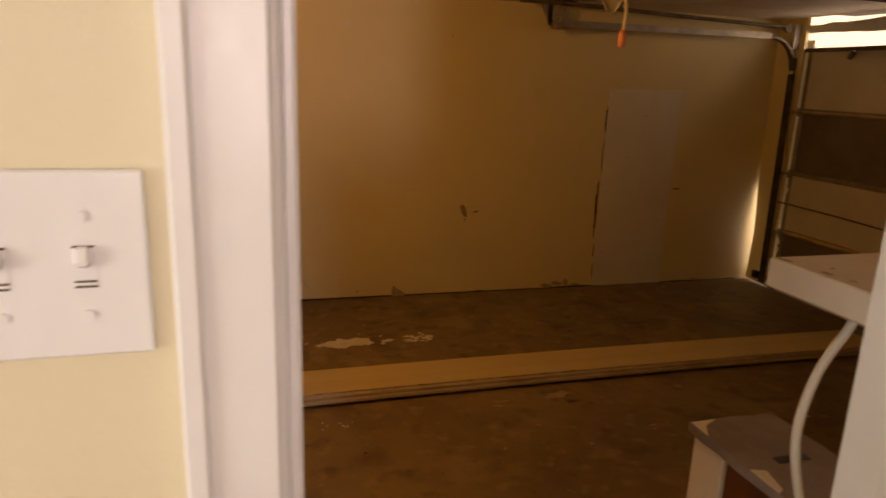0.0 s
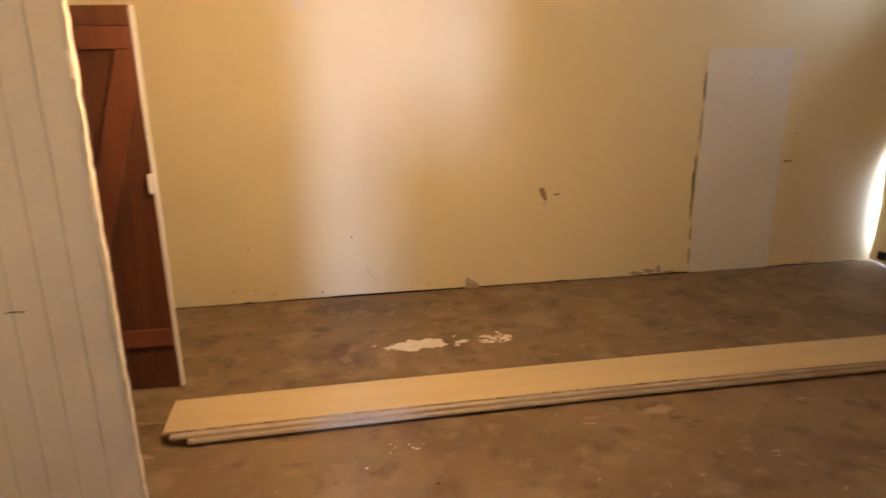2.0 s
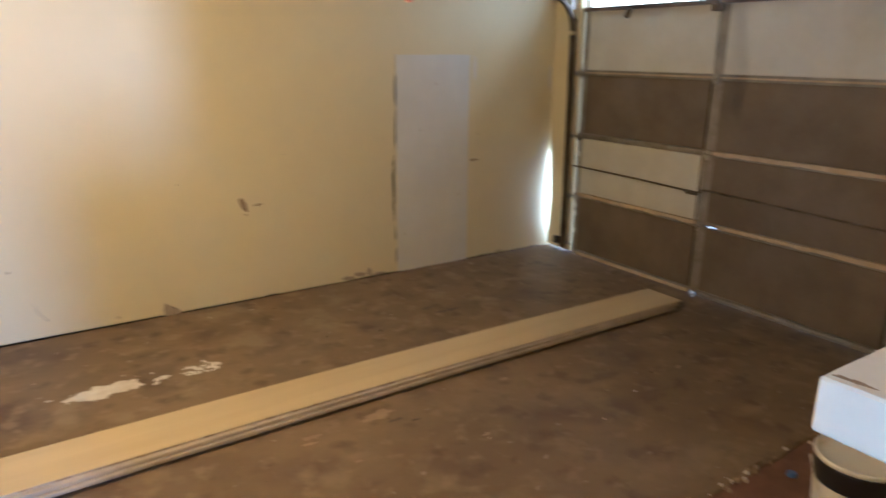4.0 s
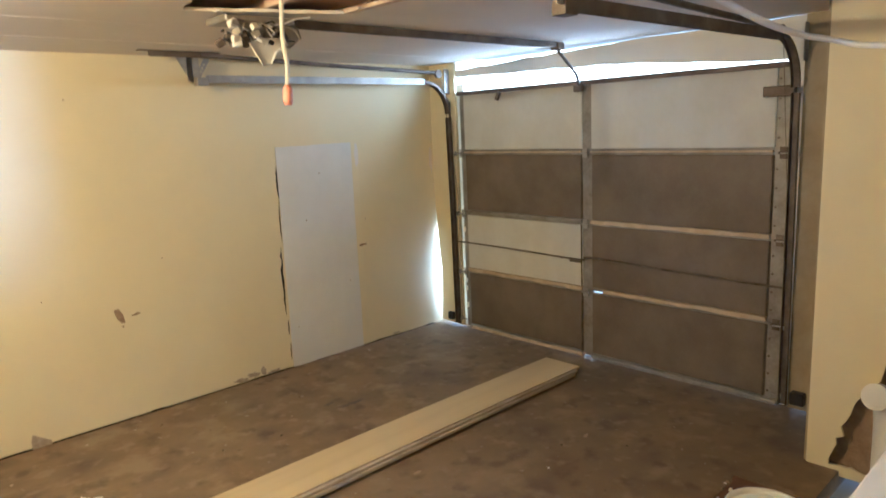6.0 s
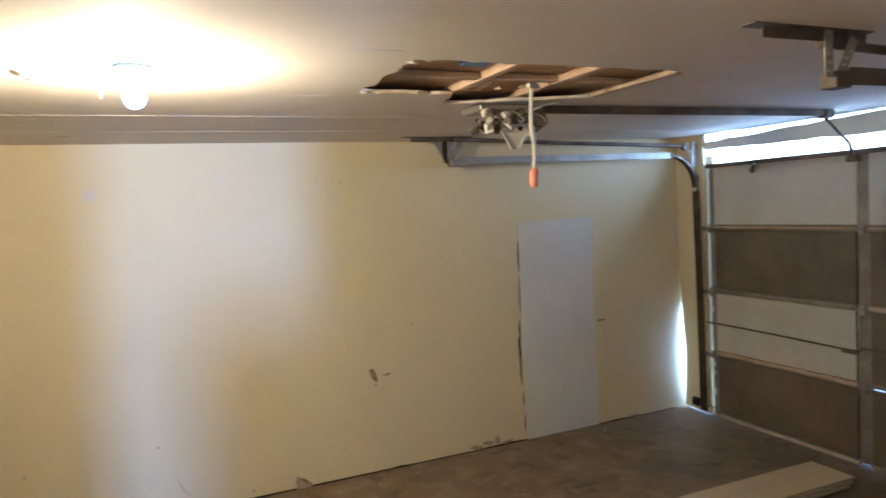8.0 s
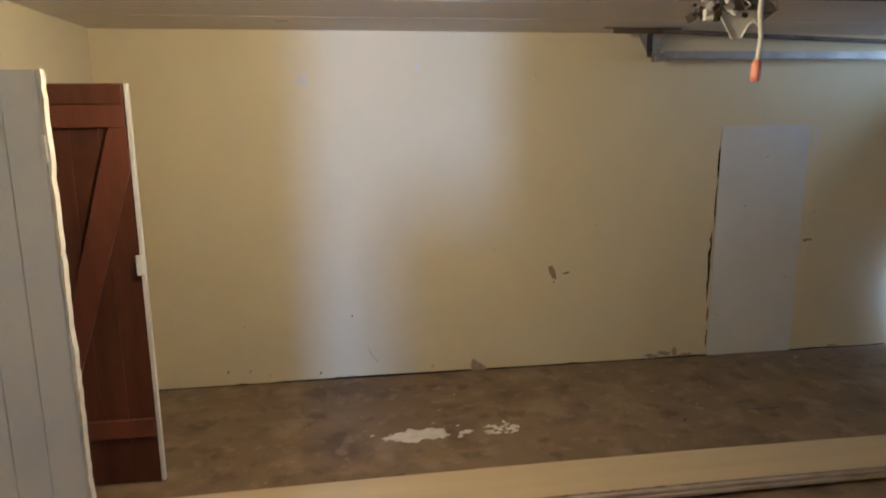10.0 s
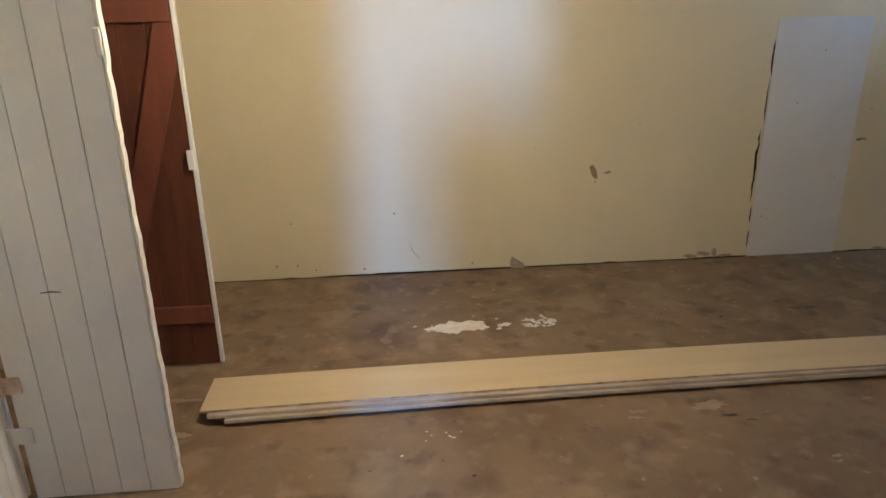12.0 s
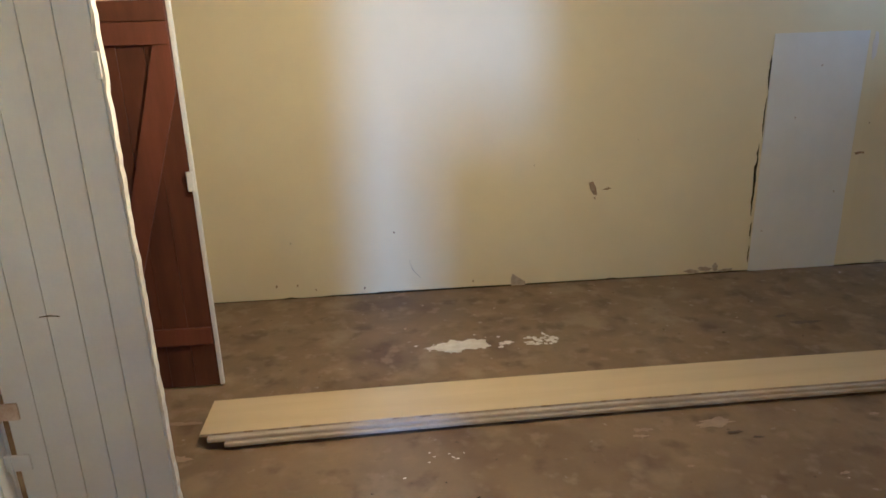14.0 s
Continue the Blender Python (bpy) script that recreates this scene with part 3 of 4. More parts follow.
# ---- garage door ----
gd = empty("garage_door", (0.04, -1.675, 0.0), "closed four-section garage door with cream and brown panels", "garage door")
Y0, Y1, YM = -0.33, -3.10, -1.652
SH = 0.533
for i in range(4):
    z0, z1 = i * SH + (0.012, 0.009, 0.003, 0.003)[i], (i + 1) * SH - 0.002
    sec = part("section", box((0.050, Y1, z0), (0.058, Y0, z1)), "doorsteel", gd)
    for ya, yb, side in ((Y0 - 0.05, YM + 0.04, "l"), (YM - 0.04, Y1 + 0.10, "r")):
        cream = i == 3 or (i == 1 and side == "l")
        part("panel", box((0.036 if cream else 0.043, yb, z0 + 0.028), (0.0495, ya, z1 - 0.012), 0.004), "doorcream" if cream else "doorbrown", sec, "pale foam board panel" if cream else "brown hardboard panel")
    for ya, yb in ((Y0, Y0 - 0.055), (YM + 0.042, YM - 0.042), (Y1 + 0.105, Y1)):
        bm = sweep([(0.02, (ya + yb) / 2, z0), (0.02, (ya + yb) / 2, z1)], [(-abs(ya - yb) / 2, 0.028), (-abs(ya - yb) / 2, 0), (abs(ya - yb) / 2, 0), (abs(ya - yb) / 2, 0.028)], (0, 1, 0))
        for v in bm.verts:
            v.co.x = 0.046 - (v.co.x - 0.02) if v.co.x < 0.02 else v.co.x
        part("stile", bm, "doorsteel", sec)
    for ya, yb, tan in ((Y0 - 0.056, YM + 0.043, i == 1 or i == 0), (YM - (0.15 if i == 1 else 0.043), Y1 + 0.106, i in (1, 2, 0))):
        rh = 0.012 if i == 3 else 0.025
        loop = ragged([(ya, z0), (yb, z0), (yb, z0 + rh), (ya, z0 + rh - 0.001)], 0.09, 0.004 if tan else 0.001, i * 7 + int(ya * 10))
        part("rail", sheet(loop, [], lambda u, v, w: (0.018 + w, u, v), 0.028), "doorstrip" if (tan and i) or i == 3 else "doorsteel", sec, "tan wooden edge strip" if tan and i else "")
# Hidden strips added behind the section joints to stop sun lines coming through.
for i in (1, 2, 3):
    for ya, yb in ((Y0, YM - 0.045), (YM - (0.14 if i == 1 else 0.046), Y1)):
        part("joint_light_block", box((0.0585, yb, i * SH - 0.02), (0.063, ya, i * SH + 0.025)), "doorsteel", gd)
part("top_angle", box((0.0, Y1, 4 * SH - 0.035), (0.03, Y0, 4 * SH - 0.002), 0.002), "rust", gd, "dark steel angle along the top")
part("bottom_seal", box((0.01, Y1 + 0.02, 0.004), (0.05, YM - 0.06, 0.03), 0.004), "galv", gd, "grey bottom seal")
part("bottom_seal", box((0.01, YM + 0.03, 0.004), (0.05, Y0 - 0.08, 0.03), 0.004), "doorstrip", gd, "tan bottom strip")
for i in (1, 2, 3):
    for y in (Y0 - 0.03, YM, Y1 + 0.04):
        bm = box((0.008, y - 0.022, i * SH - 0.035), (0.0165, y + 0.022, i * SH + 0.035), 0.002)
        tube([(0.006, y - 0.03, i * SH), (0.006, y + 0.03, i * SH)], 0.007, 8, bm)
        part("hinge", bm, "rust" if y < -1.7 else "galv", gd)
for i in (0, 1, 2, 3):
    for y, s in ((Y0, 1), (Y1, -1)):
        bm = tube([(-0.012, y - s * 0.05, max(i * SH, 0.09)), (-0.012, y + s * 0.02, max(i * SH, 0.09))], 0.006, 8)
        tube([(-0.012, y + s * 0.014, max(i * SH, 0.09)), (-0.012, y + s * 0.024, max(i * SH, 0.09))], 0.02, 14, bm)
        part("roller", bm, "galv", gd)
part("lock_bar", tube(smooth_line([(0.006, Y0 + 0.06, 0.805), (0.004, -0.9, 0.80), (0.004, YM + 0.06, 0.785), (0.004, YM - 0.05, 0.81), (0.006, -2.4, 0.79), (0.006, Y1 - 0.03, 0.775)]), 0.007, 8), "rust", gd, "thin dark lock bar")
# Dark strips stand in for the shadow lines between panels and stiles.
for i in (0, 1, 2):
    z0, z1 = i * SH + 0.04, (i + 1) * SH - 0.015
    for y in (Y1 + 0.112, YM + 0.05):
        part("panel_edge_shade", box((0.030, y - 0.006, z0), (0.0425, y + 0.006, z1), 0.002), "rust", gd, "dark strip for the shadow line at the panel's edge")
for i in range(4):
    for k in range(4):
        z = i * SH + 0.09 + 0.115 * k
        part("bolt", tube([(0.0135, Y1 + 0.075, z), (0.0175, Y1 + 0.075, z)], 0.007, 8), "rust", gd, "rusty bolt head")
part("lock_bar_guide", box((-0.002, YM + 0.03, 0.76), (0.018, YM + 0.14, 0.775), 0.003), "rust", gd)
part("top_bracket", box((-0.05, -0.86, 2.03), (-0.02, -0.83, 2.10), 0.004, m=Matrix.Translation((0, -0.845, 2.06)) @ Matrix.Rotation(0.5, 4, "X") @ Matrix.Translation((0, 0.845, -2.06))), "rust", gd)
part("corner_bracket", box((-0.03, Y1 - 0.02, 1.93), (0.01, Y1 + 0.16, 1.99), 0.004), "rust", gd)
for z, y in ((0.22, Y0 - 0.035), (0.38, Y0 - 0.03), (0.45, Y0 - 0.03), (0.92, Y0 - 0.03)):
    part("label_plate", box((0.0165, y - 0.016, z - 0.022), (0.0195, y + 0.016, z + 0.022)), "white", gd, "small pale sticker")

# ---- tracks ----
def track(name, y, s, label, rail_mat, xh, zr):
    t = empty(name, (-0.03, y, 0.0), label, "door track")
    prof = [(-0.025, 0.014), (-0.025, 0.0), (-0.020, -0.012), (0.020, -0.012), (0.025, 0.0), (0.025, 0.014)]
    arc = [(-0.06 - 0.27 * (1 - math.cos(a)), y, zr - 0.27 + 0.27 * math.sin(a)) for a in [k * math.pi / 20 for k in range(11)]]
    part("vertical_rail", sweep([(-0.03, y, 0.04), (-0.04, y, 1.0), (-0.055, y, zr - 0.30)], [(-0.022, 0.02), (-0.022, -0.012), (0.022, -0.012), (0.022, 0.02)], (0, 1, 0)), "rust", t)
    part("curve", sweep(arc, prof, (0, 1, 0)), "rust", t)
    part("horizontal_rail", sweep([(-0.33, y, zr), (-1.2, y, zr - 0.002), (xh + 0.10, y, zr - 0.005)], [(-0.018, 0.022), (-0.018, -0.026), (0.018, -0.026), (0.018, 0.022)], (0, 1, 0)), rail_mat, t)
    if s > 0:
        part("wall_angle", box((-0.004, y + 0.026, 0.05), (-0.001, y + 0.05, 2.05)), "rust", t)
        part("gusset", sheet([(xh - 0.10, H - 0.005), (xh + 0.06, H - 0.005), (xh + 0.07, zr - 0.02), (xh, zr - 0.02)], [], lambda u, v, w: (u, y + 0.021 + w, v), 0.003), "galv", t, "grey steel gusset plate")
    part("ceiling_angle", box((xh - 0.32, y - 0.028, H - 0.004), (xh + 0.2, y + 0.028, H - 0.0005)), "rust", t)
    part("ceiling_angle", box((xh - 0.26, y - 0.002, H - 0.036), (xh + 0.2, y + 0.002, H - 0.004)), "rust", t)
    for dx, tilt in ((0.0, 0.0), (0.12, -0.55)):
        bm = sheet([(-0.018, 0), (0.018, 0), (0.018, H - zr + 0.01), (-0.018, H - zr + 0.01)], [[(0.006 * math.cos(a) , 0.02 + 0.026 * k + 0.006 * math.sin(a)) for a in [j * math.tau / 6 for j in range(6)]] for k in range(5)],
                   lambda u, v, w: (u, w, v), 0.003)
        bmesh.ops.transform(bm, matrix=Matrix.Translation((xh + dx * 0.3, y + s * (0.021 + dx * 0.05), zr - 0.015)) @ Matrix.Rotation(-tilt, 4, "Y"), verts=bm.verts[:])
        part("hanger_strap", bm, "galv", t)
    part("end_plate", box((xh + 0.02, y - 0.03, zr - 0.045), (xh + 0.09, y + 0.03, zr + 0.005), 0.002), rail_mat, t)
    part("spring_rod", tube(smooth_line([(xh + 0.05, y - s * 0.05, 2.355), (-1.2, y - s * 0.04, 2.318), (-0.22, y - s * 0.03, 2.29)]), 0.016, 8), "rust", t, "dark rusted stretched spring and rod")
    part("flag_bracket", box((-0.06, y + s * 0.03, 2.12), (0.0, y + s * 0.036, 2.33), 0.002), "galv", t)
    part("pulley", tube([(-0.20, y - s * 0.055, 2.28), (-0.20, y - s * 0.03, 2.28)], 0.035, 16), "rust", t)
    part("cable", tube([(-0.17, y - s * 0.042, 2.27), (0.0, y - s * 0.03, 1.2), (0.0, y - s * 0.02, 0.1)], 0.002, 5), "rust", t)
    return t


track("door_track", -0.285, 1, "galvanised garage door track beside the back wall", "galv", -2.33, 2.215)
track("door_track", -3.135, -1, "dark rusty garage door track beside the end wall", "rust", -2.32, 2.245)
sn = empty("photo_eye", (-0.03, -0.17, 0.09), "small black door sensor near the floor", "sensor")
part("body", box((-0.04, -0.215, 0.06), (-0.001, -0.15, 0.13), 0.006), "black", sn)
part("lens", tube([(-0.044, -0.183, 0.095), (-0.039, -0.183, 0.095)], 0.012, 12), "dark", sn)
sn = empty("photo_eye", (-0.03, -3.20, 0.09), "small black door sensor beside the dark track", "sensor")
part("body", box((-0.05, -3.26, 0.06), (-0.001, -3.18, 0.14), 0.006), "black", sn)

# ---- opener remains on the ceiling ----
OX = -2.66
op = empty("door_opener", (OX, -1.70, H - 0.02), "stripped garage door opener with bare metal chassis", "door opener")
part("chassis", box((OX - 0.17, -1.79, H - 0.05), (OX + 0.17, -1.60, H - 0.02), 0.006), "galv", op)
part("chassis_side", sheet([(OX - 0.15, H - 0.05), (OX + 0.16, H - 0.05), (OX + 0.14, H - 0.13), (OX + 0.02, H - 0.15), (OX - 0.12, H - 0.11)], [], lambda u, v, w: (u, -1.785 + w, v), 0.004), "galv", op)
rnd = random.Random(11)
for k in range(52):
    x, y, z = OX + rnd.uniform(-0.18, 0.12), -1.80 + rnd.uniform(-0.05, 0.08), H - rnd.uniform(0.06, 0.14)
    s = rnd.uniform(0.008, 0.024)
    turn = Matrix.Translation((x, y, z)) @ Euler((rnd.uniform(-0.6, 0.6), rnd.uniform(-0.6, 0.6), rnd.uniform(-1, 1))).to_matrix().to_4x4()
    part("component", box((-s, -s * 0.6, -s * 0.8), (s, s * 0.6, s * 0.8), 0.003, m=turn), rnd.choice(["galv", "white", "black", "galv", "rust", "pale"]), op)
part("motor", tube([(OX - 0.08, -1.76, H - 0.095), (OX + 0.07, -1.72, H - 0.095)], 0.042, 18), "rust", op)
part("cover", flat_patch([(OX - 0.10, H - 0.12), (OX + 0.09, H - 0.115), (OX + 0.11, H - 0.145), (OX + 0.05, H - 0.175), (OX + 0.03, H - 0.225), (OX - 0.01, H - 0.235), (OX - 0.05, H - 0.185)], lambda u, v, w: (u, -1.83 + w + (H - 0.1 - v) * 0.25, v), 0.01), "patch", op, "bent pale plastic cover")
part("shield", flat_patch([(OX + 0.16, H - 0.02), (OX + 0.25, H - 0.02), (OX + 0.27, H - 0.09), (OX + 0.20, H - 0.14), (OX + 0.16, H - 0.13)], lambda u, v, w: (u, -1.68 + w, v), 0.008), "galv", op, "bent steel shield")
for k in range(9):
    p0 = Vector((OX + rnd.uniform(-0.17, 0.1), -1.82, H - rnd.uniform(0.05, 0.09)))
    pts = [p0]
    for q in range(4):
        pts.append(pts[-1] + Vector((rnd.uniform(-0.03, 0.06), rnd.uniform(-0.03, 0.02), rnd.uniform(-0.04, 0.025))))
    part("wire", tube(smooth_line(pts, 5), 0.0032, 6), rnd.choice(["white", "black", "cable", "galv"]), op)
rail = empty("opener_rail", (-1.35, -1.665, H - 0.02), "dark steel opener rail under the ceiling", "rail")
part("beam", sweep([(-2.42, -1.665, H - 0.022), (-0.33, -1.665, H - 0.022)], [(-0.022, -0.018), (-0.022, 0.018), (0.022, 0.018), (0.022, -0.018)], (0, 1, 0)), "rust", rail)
part("end_bracket", box((-0.36, -1.70, H - 0.055), (-0.29, -1.63, H - 0.006), 0.004), "rust", rail)
part("arm", tube([(-0.33, -1.665, H - 0.05), (-0.10, -1.66, 2.17), (-0.02, -1.63, 2.09)], 0.012, 8), "rust", rail)
part("hook", box((-0.03, -1.66, 2.05), (0.0, -1.58, 2.10), 0.006), "rust", rail)

cord = empty("extension_cord", (-2.745, -2.10, 2.36), "white hanging power cord with an orange plug", "power cord")
part("cord", tube(smooth_line([(-2.738, -2.10, H + 0.018), (-2.742, -2.098, 2.33), (-2.748, -2.10, 2.22), (-2.737, -2.10, 2.12), (-2.744, -2.10, 2.035)]), 0.0095, 10), "cable", cord, smooth=True)
part("strap_knot", tube([(-2.765, -2.115, H + 0.006), (-2.735, -2.10, H + 0.012), (-2.70, -2.09, H + 0.006)], [0.010, 0.017, 0.009], 8), "cable", cord, "knotted end of the cord")
part("plug", tube([(-2.744, -2.10, 2.04), (-2.745, -2.10, 2.025), (-2.748, -2.10, 1.972), (-2.748, -2.10, 1.958)], [0.012, 0.020, 0.020, 0.014], 12), "orange", cord, "orange moulded plug")

# ---- fluorescent fixture without tubes, and its cable ----
fx = empty("strip_light", (-2.2, -3.78, 2.34), "white fluorescent strip fixture without tubes", "light fixture")
part("housing", box((-2.87, -3.872, 2.285), (-1.55, -3.750, 2.345), 0.008), "white", fx)
part("reflector", sheet([(-3.895, 2.262), (-3.862, 2.284), (-3.760, 2.284), (-3.728, 2.262), (-3.762, 2.279), (-3.860, 2.279)], [], lambda u, v, w: (-2.86 + w, u, v), 1.19), "white", fx)
part("end_bracket", sheet([(-3.874, 2.350), (-3.759, 2.350), (-3.750, 2.290), (-3.744, 2.185), (-3.752, 2.170), (-3.776, 2.176), (-3.785, 2.228), (-3.804, 2.246), (-3.830, 2.240), (-3.843, 2.188), (-3.851, 2.176), (-3.873, 2.180), (-3.880, 2.200)], [], lambda u, v, w: (-2.905 + w, u, v), 0.034), "white", fx, "white end bracket with two socket legs")
for y in (-3.862, -3.764):
    part("socket", tube([(-2.872, y, 2.205), (-2.858, y, 2.205)], 0.014, 10), "patch", fx, "pale tube socket")
for x in (-2.45, -1.85):
    part("hanger", box((x - 0.006, -3.796, 2.346), (x + 0.006, -3.784, H), 0.001), "galv", fx)
cb = empty("white_cable", (-2.6, -3.68, 2.2), "loose white cable hanging from the strip light", "cable")
part("cable", tube(smooth_line([(-2.885, -3.73, 2.25), (-2.66, -3.73, 2.232), (-2.42, -3.70, 2.18), (-2.05, -3.70, 2.125), (-1.70, -3.705, 2.10), (-1.55, -3.76, 2.085), (-1.52, -3.87, 2.055), (-1.55, -4.1, 2.05), (-1.62, -4.4, 2.12), (-1.64, YH1 + 0.006, 2.22)]), 0.011, 10), "white", cb, smooth=True)

# ---- closet doors ----
def leaf_boards(parent, x0, x1, y, t, z0, z1, n, material, gap=0.0022):
    w = (x1 - x0) / n
    for k in range(n):
        part("board", box((x0 + k * w + gap / 2, y, z0), (x0 + (k + 1) * w - gap / 2, y + t, z1), 0.002), material, parent)


wd = empty("closet_door", (XL, CY0 + 0.01, 0.0), "open white beadboard closet door with chipped edge", "door", "closet doors")
WY, WX = -2.292, XL + 0.045
leaf_boards(wd, WX, -5.262, WY, 0.022, 0.003, 1.99, 5, "bead")
loop = ragged([(0.012, 0.0), (1.99, 0.0), (1.99, 0.010), (0.012, 0.010)], 0.03, 0.0035, 12)
part("edge_strip", sheet(loop, [], lambda u, v, w: (-5.2605 + v, WY - 0.001 + w, u), 0.036), "pale", wd, "chipped pale door edge")
part("backing", box((WX, WY + 0.0225, 0.02), (-5.263, WY + 0.034, 1.98)), "redwood", wd)
for z in (0.24, 1.05, 1.76):
    part("batten", box((WX + 0.01, WY + 0.0345, z - 0.05), (-5.282, WY + 0.055, z + 0.05), 0.003), "redpale", wd)
part("latch", box((-5.278, WY - 0.004, 1.70), (-5.254, WY + 0.03, 1.79), 0.004), "bead", wd)
part("keeper", box((-5.265, WY + 0.002, 0.09), (-5.250, WY + 0.03, 0.24), 0.003), "bead", wd)
part("scratch", flat_patch([(-5.62, 0.889), (-5.585, 0.893), (-5.55, 0.888), (-5.55, 0.884), (-5.585, 0.887), (-5.62, 0.885)], lambda u, v, w: (u, WY - w, v), 0.0008), "rust", wd, "dark scratch")
for z in (0.30, 0.52, 1.6):
    bm = box((XL - 0.004, WY - 0.012, z - 0.035), (WX + 0.05, WY - 0.0005, z + 0.035), 0.003)
    tube([(XL + 0.022, WY - 0.012, z - 0.04), (XL + 0.022, WY - 0.012, z + 0.04)], 0.008, 10, bm)
    part("hinge", bm, "bead" if z != 0.52 else "bare", wd, "paint-covered hinge")

rd = empty("closet_door", (XL, CY1 - 0.03, 0.0), "open closet door with bare red-brown braced inner face", "door", "closet doors")
RY, RX = -1.245, XL + 0.03
leaf_boards(rd, RX, -5.321, RY, 0.02, 0.012, 1.995, 4, "redwood", 0.0012)
for z0, z1, mt in ((0.265, 0.362, "redpale"), (1.797, 1.90, "redpale"), (1.902, 1.99, "redwood")):
    part("ledge", box((RX + 0.01, RY - 0.022, z0), (-5.323, RY - 0.0003, z1), 0.003), mt, rd, "worn horizontal batten")
brace = [(-5.40, 1.795), (-5.322, 1.795), (-5.322, 1.60), (-5.72, 0.364), (-5.82, 0.364)]
part("brace", sheet(brace, [], lambda u, v, w: (u, RY - 0.0003 - w, v), 0.021), "redpale", rd, "diagonal wooden brace")
part("edge_face", box((-5.3205, RY - 0.004, 0.012), (-5.300, RY + 0.022, 1.995), 0.003), "bead", rd, "white painted door edge")
part("keeper", box((-5.334, RY - 0.034, 1.10), (-5.299, RY - 0.0225, 1.20), 0.004), "bead", rd, "white latch keeper")
for z in (0.3, 1.0, 1.75):
    part("hinge", tube([(XL + 0.016, RY + 0.028, z - 0.04), (XL + 0.016, RY + 0.028, z + 0.04)], 0.008, 10), "bead", rd)

# beadboard cladding between the closet and the house wall
clad = empty("wall_cladding", (XL, -3.4, 0.0), "white beadboard cladding on the wall by the closet", "wall cladding", kind="structure")
y = CY0 - 0.005
while y > YH1 + 0.09:
    part("board", box((XL - 0.014, y - 0.082, -0.02), (XL + 0.002, y - 0.002, H - 0.002), 0.003), "bead", clad)
    y -= 0.084
thing("closet_jamb", box((XL - 0.109, CY0 - 0.003, 0.0), (XL + 0.004, CY0 + 0.018, CH), 0.003), "bead", "white painted closet jamb", "door jamb", kind="structure")
thing("closet_jamb_far", box((XL - 0.109, CY1 - 0.018, 0.0), (XL + 0.004, CY1 - 0.0005, CH), 0.003), "bead", "white painted closet jamb", "door jamb", kind="structure")

# ---- long boards on the floor ----
def board(name, x0, x1, yf, w, z, t, label, skew, bevel, faced):
    o = empty(name, ((x0 + x1) / 2, yf + w / 2, z), label, "board", "stack of long boards")
    m = Matrix.Translation((x0, yf + w / 2, 0)) @ Matrix.Rotation(skew, 4, "Z") @ Matrix.Translation((-x0, -(yf + w / 2), 0))
    def bowed(bm):
        for k in range(1, 14):
            bmesh.ops.bisect_plane(bm, geom=bm.verts[:] + bm.edges[:] + bm.faces[:], plane_co=(x0 + (x1 - x0) * k / 14, 0, 0), plane_no=(1, 0, 0))
        for v in bm.verts:
            u = (v.co.x - x0) / (x1 - x0) * 2 - 1
            v.co.y += 0.032 * (1 - u * u)
        return bm

    part("core", bowed(box((x0, yf, z), (x1, yf + w, z + t - (0.0022 if faced else 0)), bevel, m=m, seg=3)), "plankedge", o)
    if faced:
        part("face", bowed(box((x0 + 0.001, yf + 0.0005, z + t - 0.0021), (x1 - 0.001, yf + w - 0.0005, z + t), 0.0008, m=m)), "plank", o)
        rg = random.Random(3)
        for k in range(34):
            u = x0 + 0.05 + rg.random() ** 1.5 * 2.6
            part("edge_chip", box((u, yf - 0.0012, z + 0.004), (u + rg.uniform(0.006, 0.06), yf + 0.003, z + t * rg.uniform(0.5, 0.95)), 0.0005, m=Matrix.Translation((0, 0.032 * (1 - ((u - x0) / (x1 - x0) * 2 - 1) ** 2), 0)) @ m), "brown", o, "dark chip along the edge")
    return o


for x in (-4.9, -3.4, -1.9, -0.7):
    thing("board_spacer", box((x - 0.02, -1.79, 0.0), (x + 0.02, -1.60, 0.0179), 0.002), "darkwood", "short dark stick under the stack of boards", "spacer", "board spacers")
board("long_board", -5.17, -0.40, -1.872, 0.29, 0.018, 0.021, "long pale siding board with a rounded edge, lowest of a stack", 0.005, 0.008, False)
board("long_board", -5.25, -0.37, -1.858, 0.29, 0.0398, 0.0205, "long pale siding board with a rounded edge, middle of a stack", 0.003, 0.008, False)
board("long_board", -5.285, -0.335, -1.832, 0.305, 0.0612, 0.0115, "long tan primed siding board lying on top of a stack", -0.0005, 0.0012, True)

# ---- white patch and marks on the back wall ----
onwall = lambda u, v, w: (u, -0.0005 - w, v)
wp = empty("wall_patch", (-1.27, 0.0, 0.0), "white primed rectangular panel patched into the wall", "wall panel")
part("panel", sheet(ragged([(-1.622, 0.004), (-0.925, 0.004), (-0.925, 1.746), (-1.622, 1.742)], 0.12, 0.002, 2), [], lambda u, v, w: (u, -0.0005 - w, v), 0.006), "patch", wp)
part("skim_edge", sheet(ragged([(-0.9225, 0.03), (-0.855, 0.03), (-0.858, 1.70), (-0.9225, 1.72)], 0.09, 0.002, 14), [], lambda u, v, w: (u, 0.0002 - w, v), 0.0007), "wall", wp, "thin cream filler along the panel's edge")
for x, z in ((-1.40, 1.16), (-1.02, 0.60), (-1.55, 0.32), (-1.25, 1.52)):
    part("screw_spot", flat_patch(blob(x, z, 0.006, 0.007, 10, 0.3, int(z * 100)), lambda u, v, w: (u, -0.0066 - w, v), 0.0006), "stain", wp, "small dull screw spot")


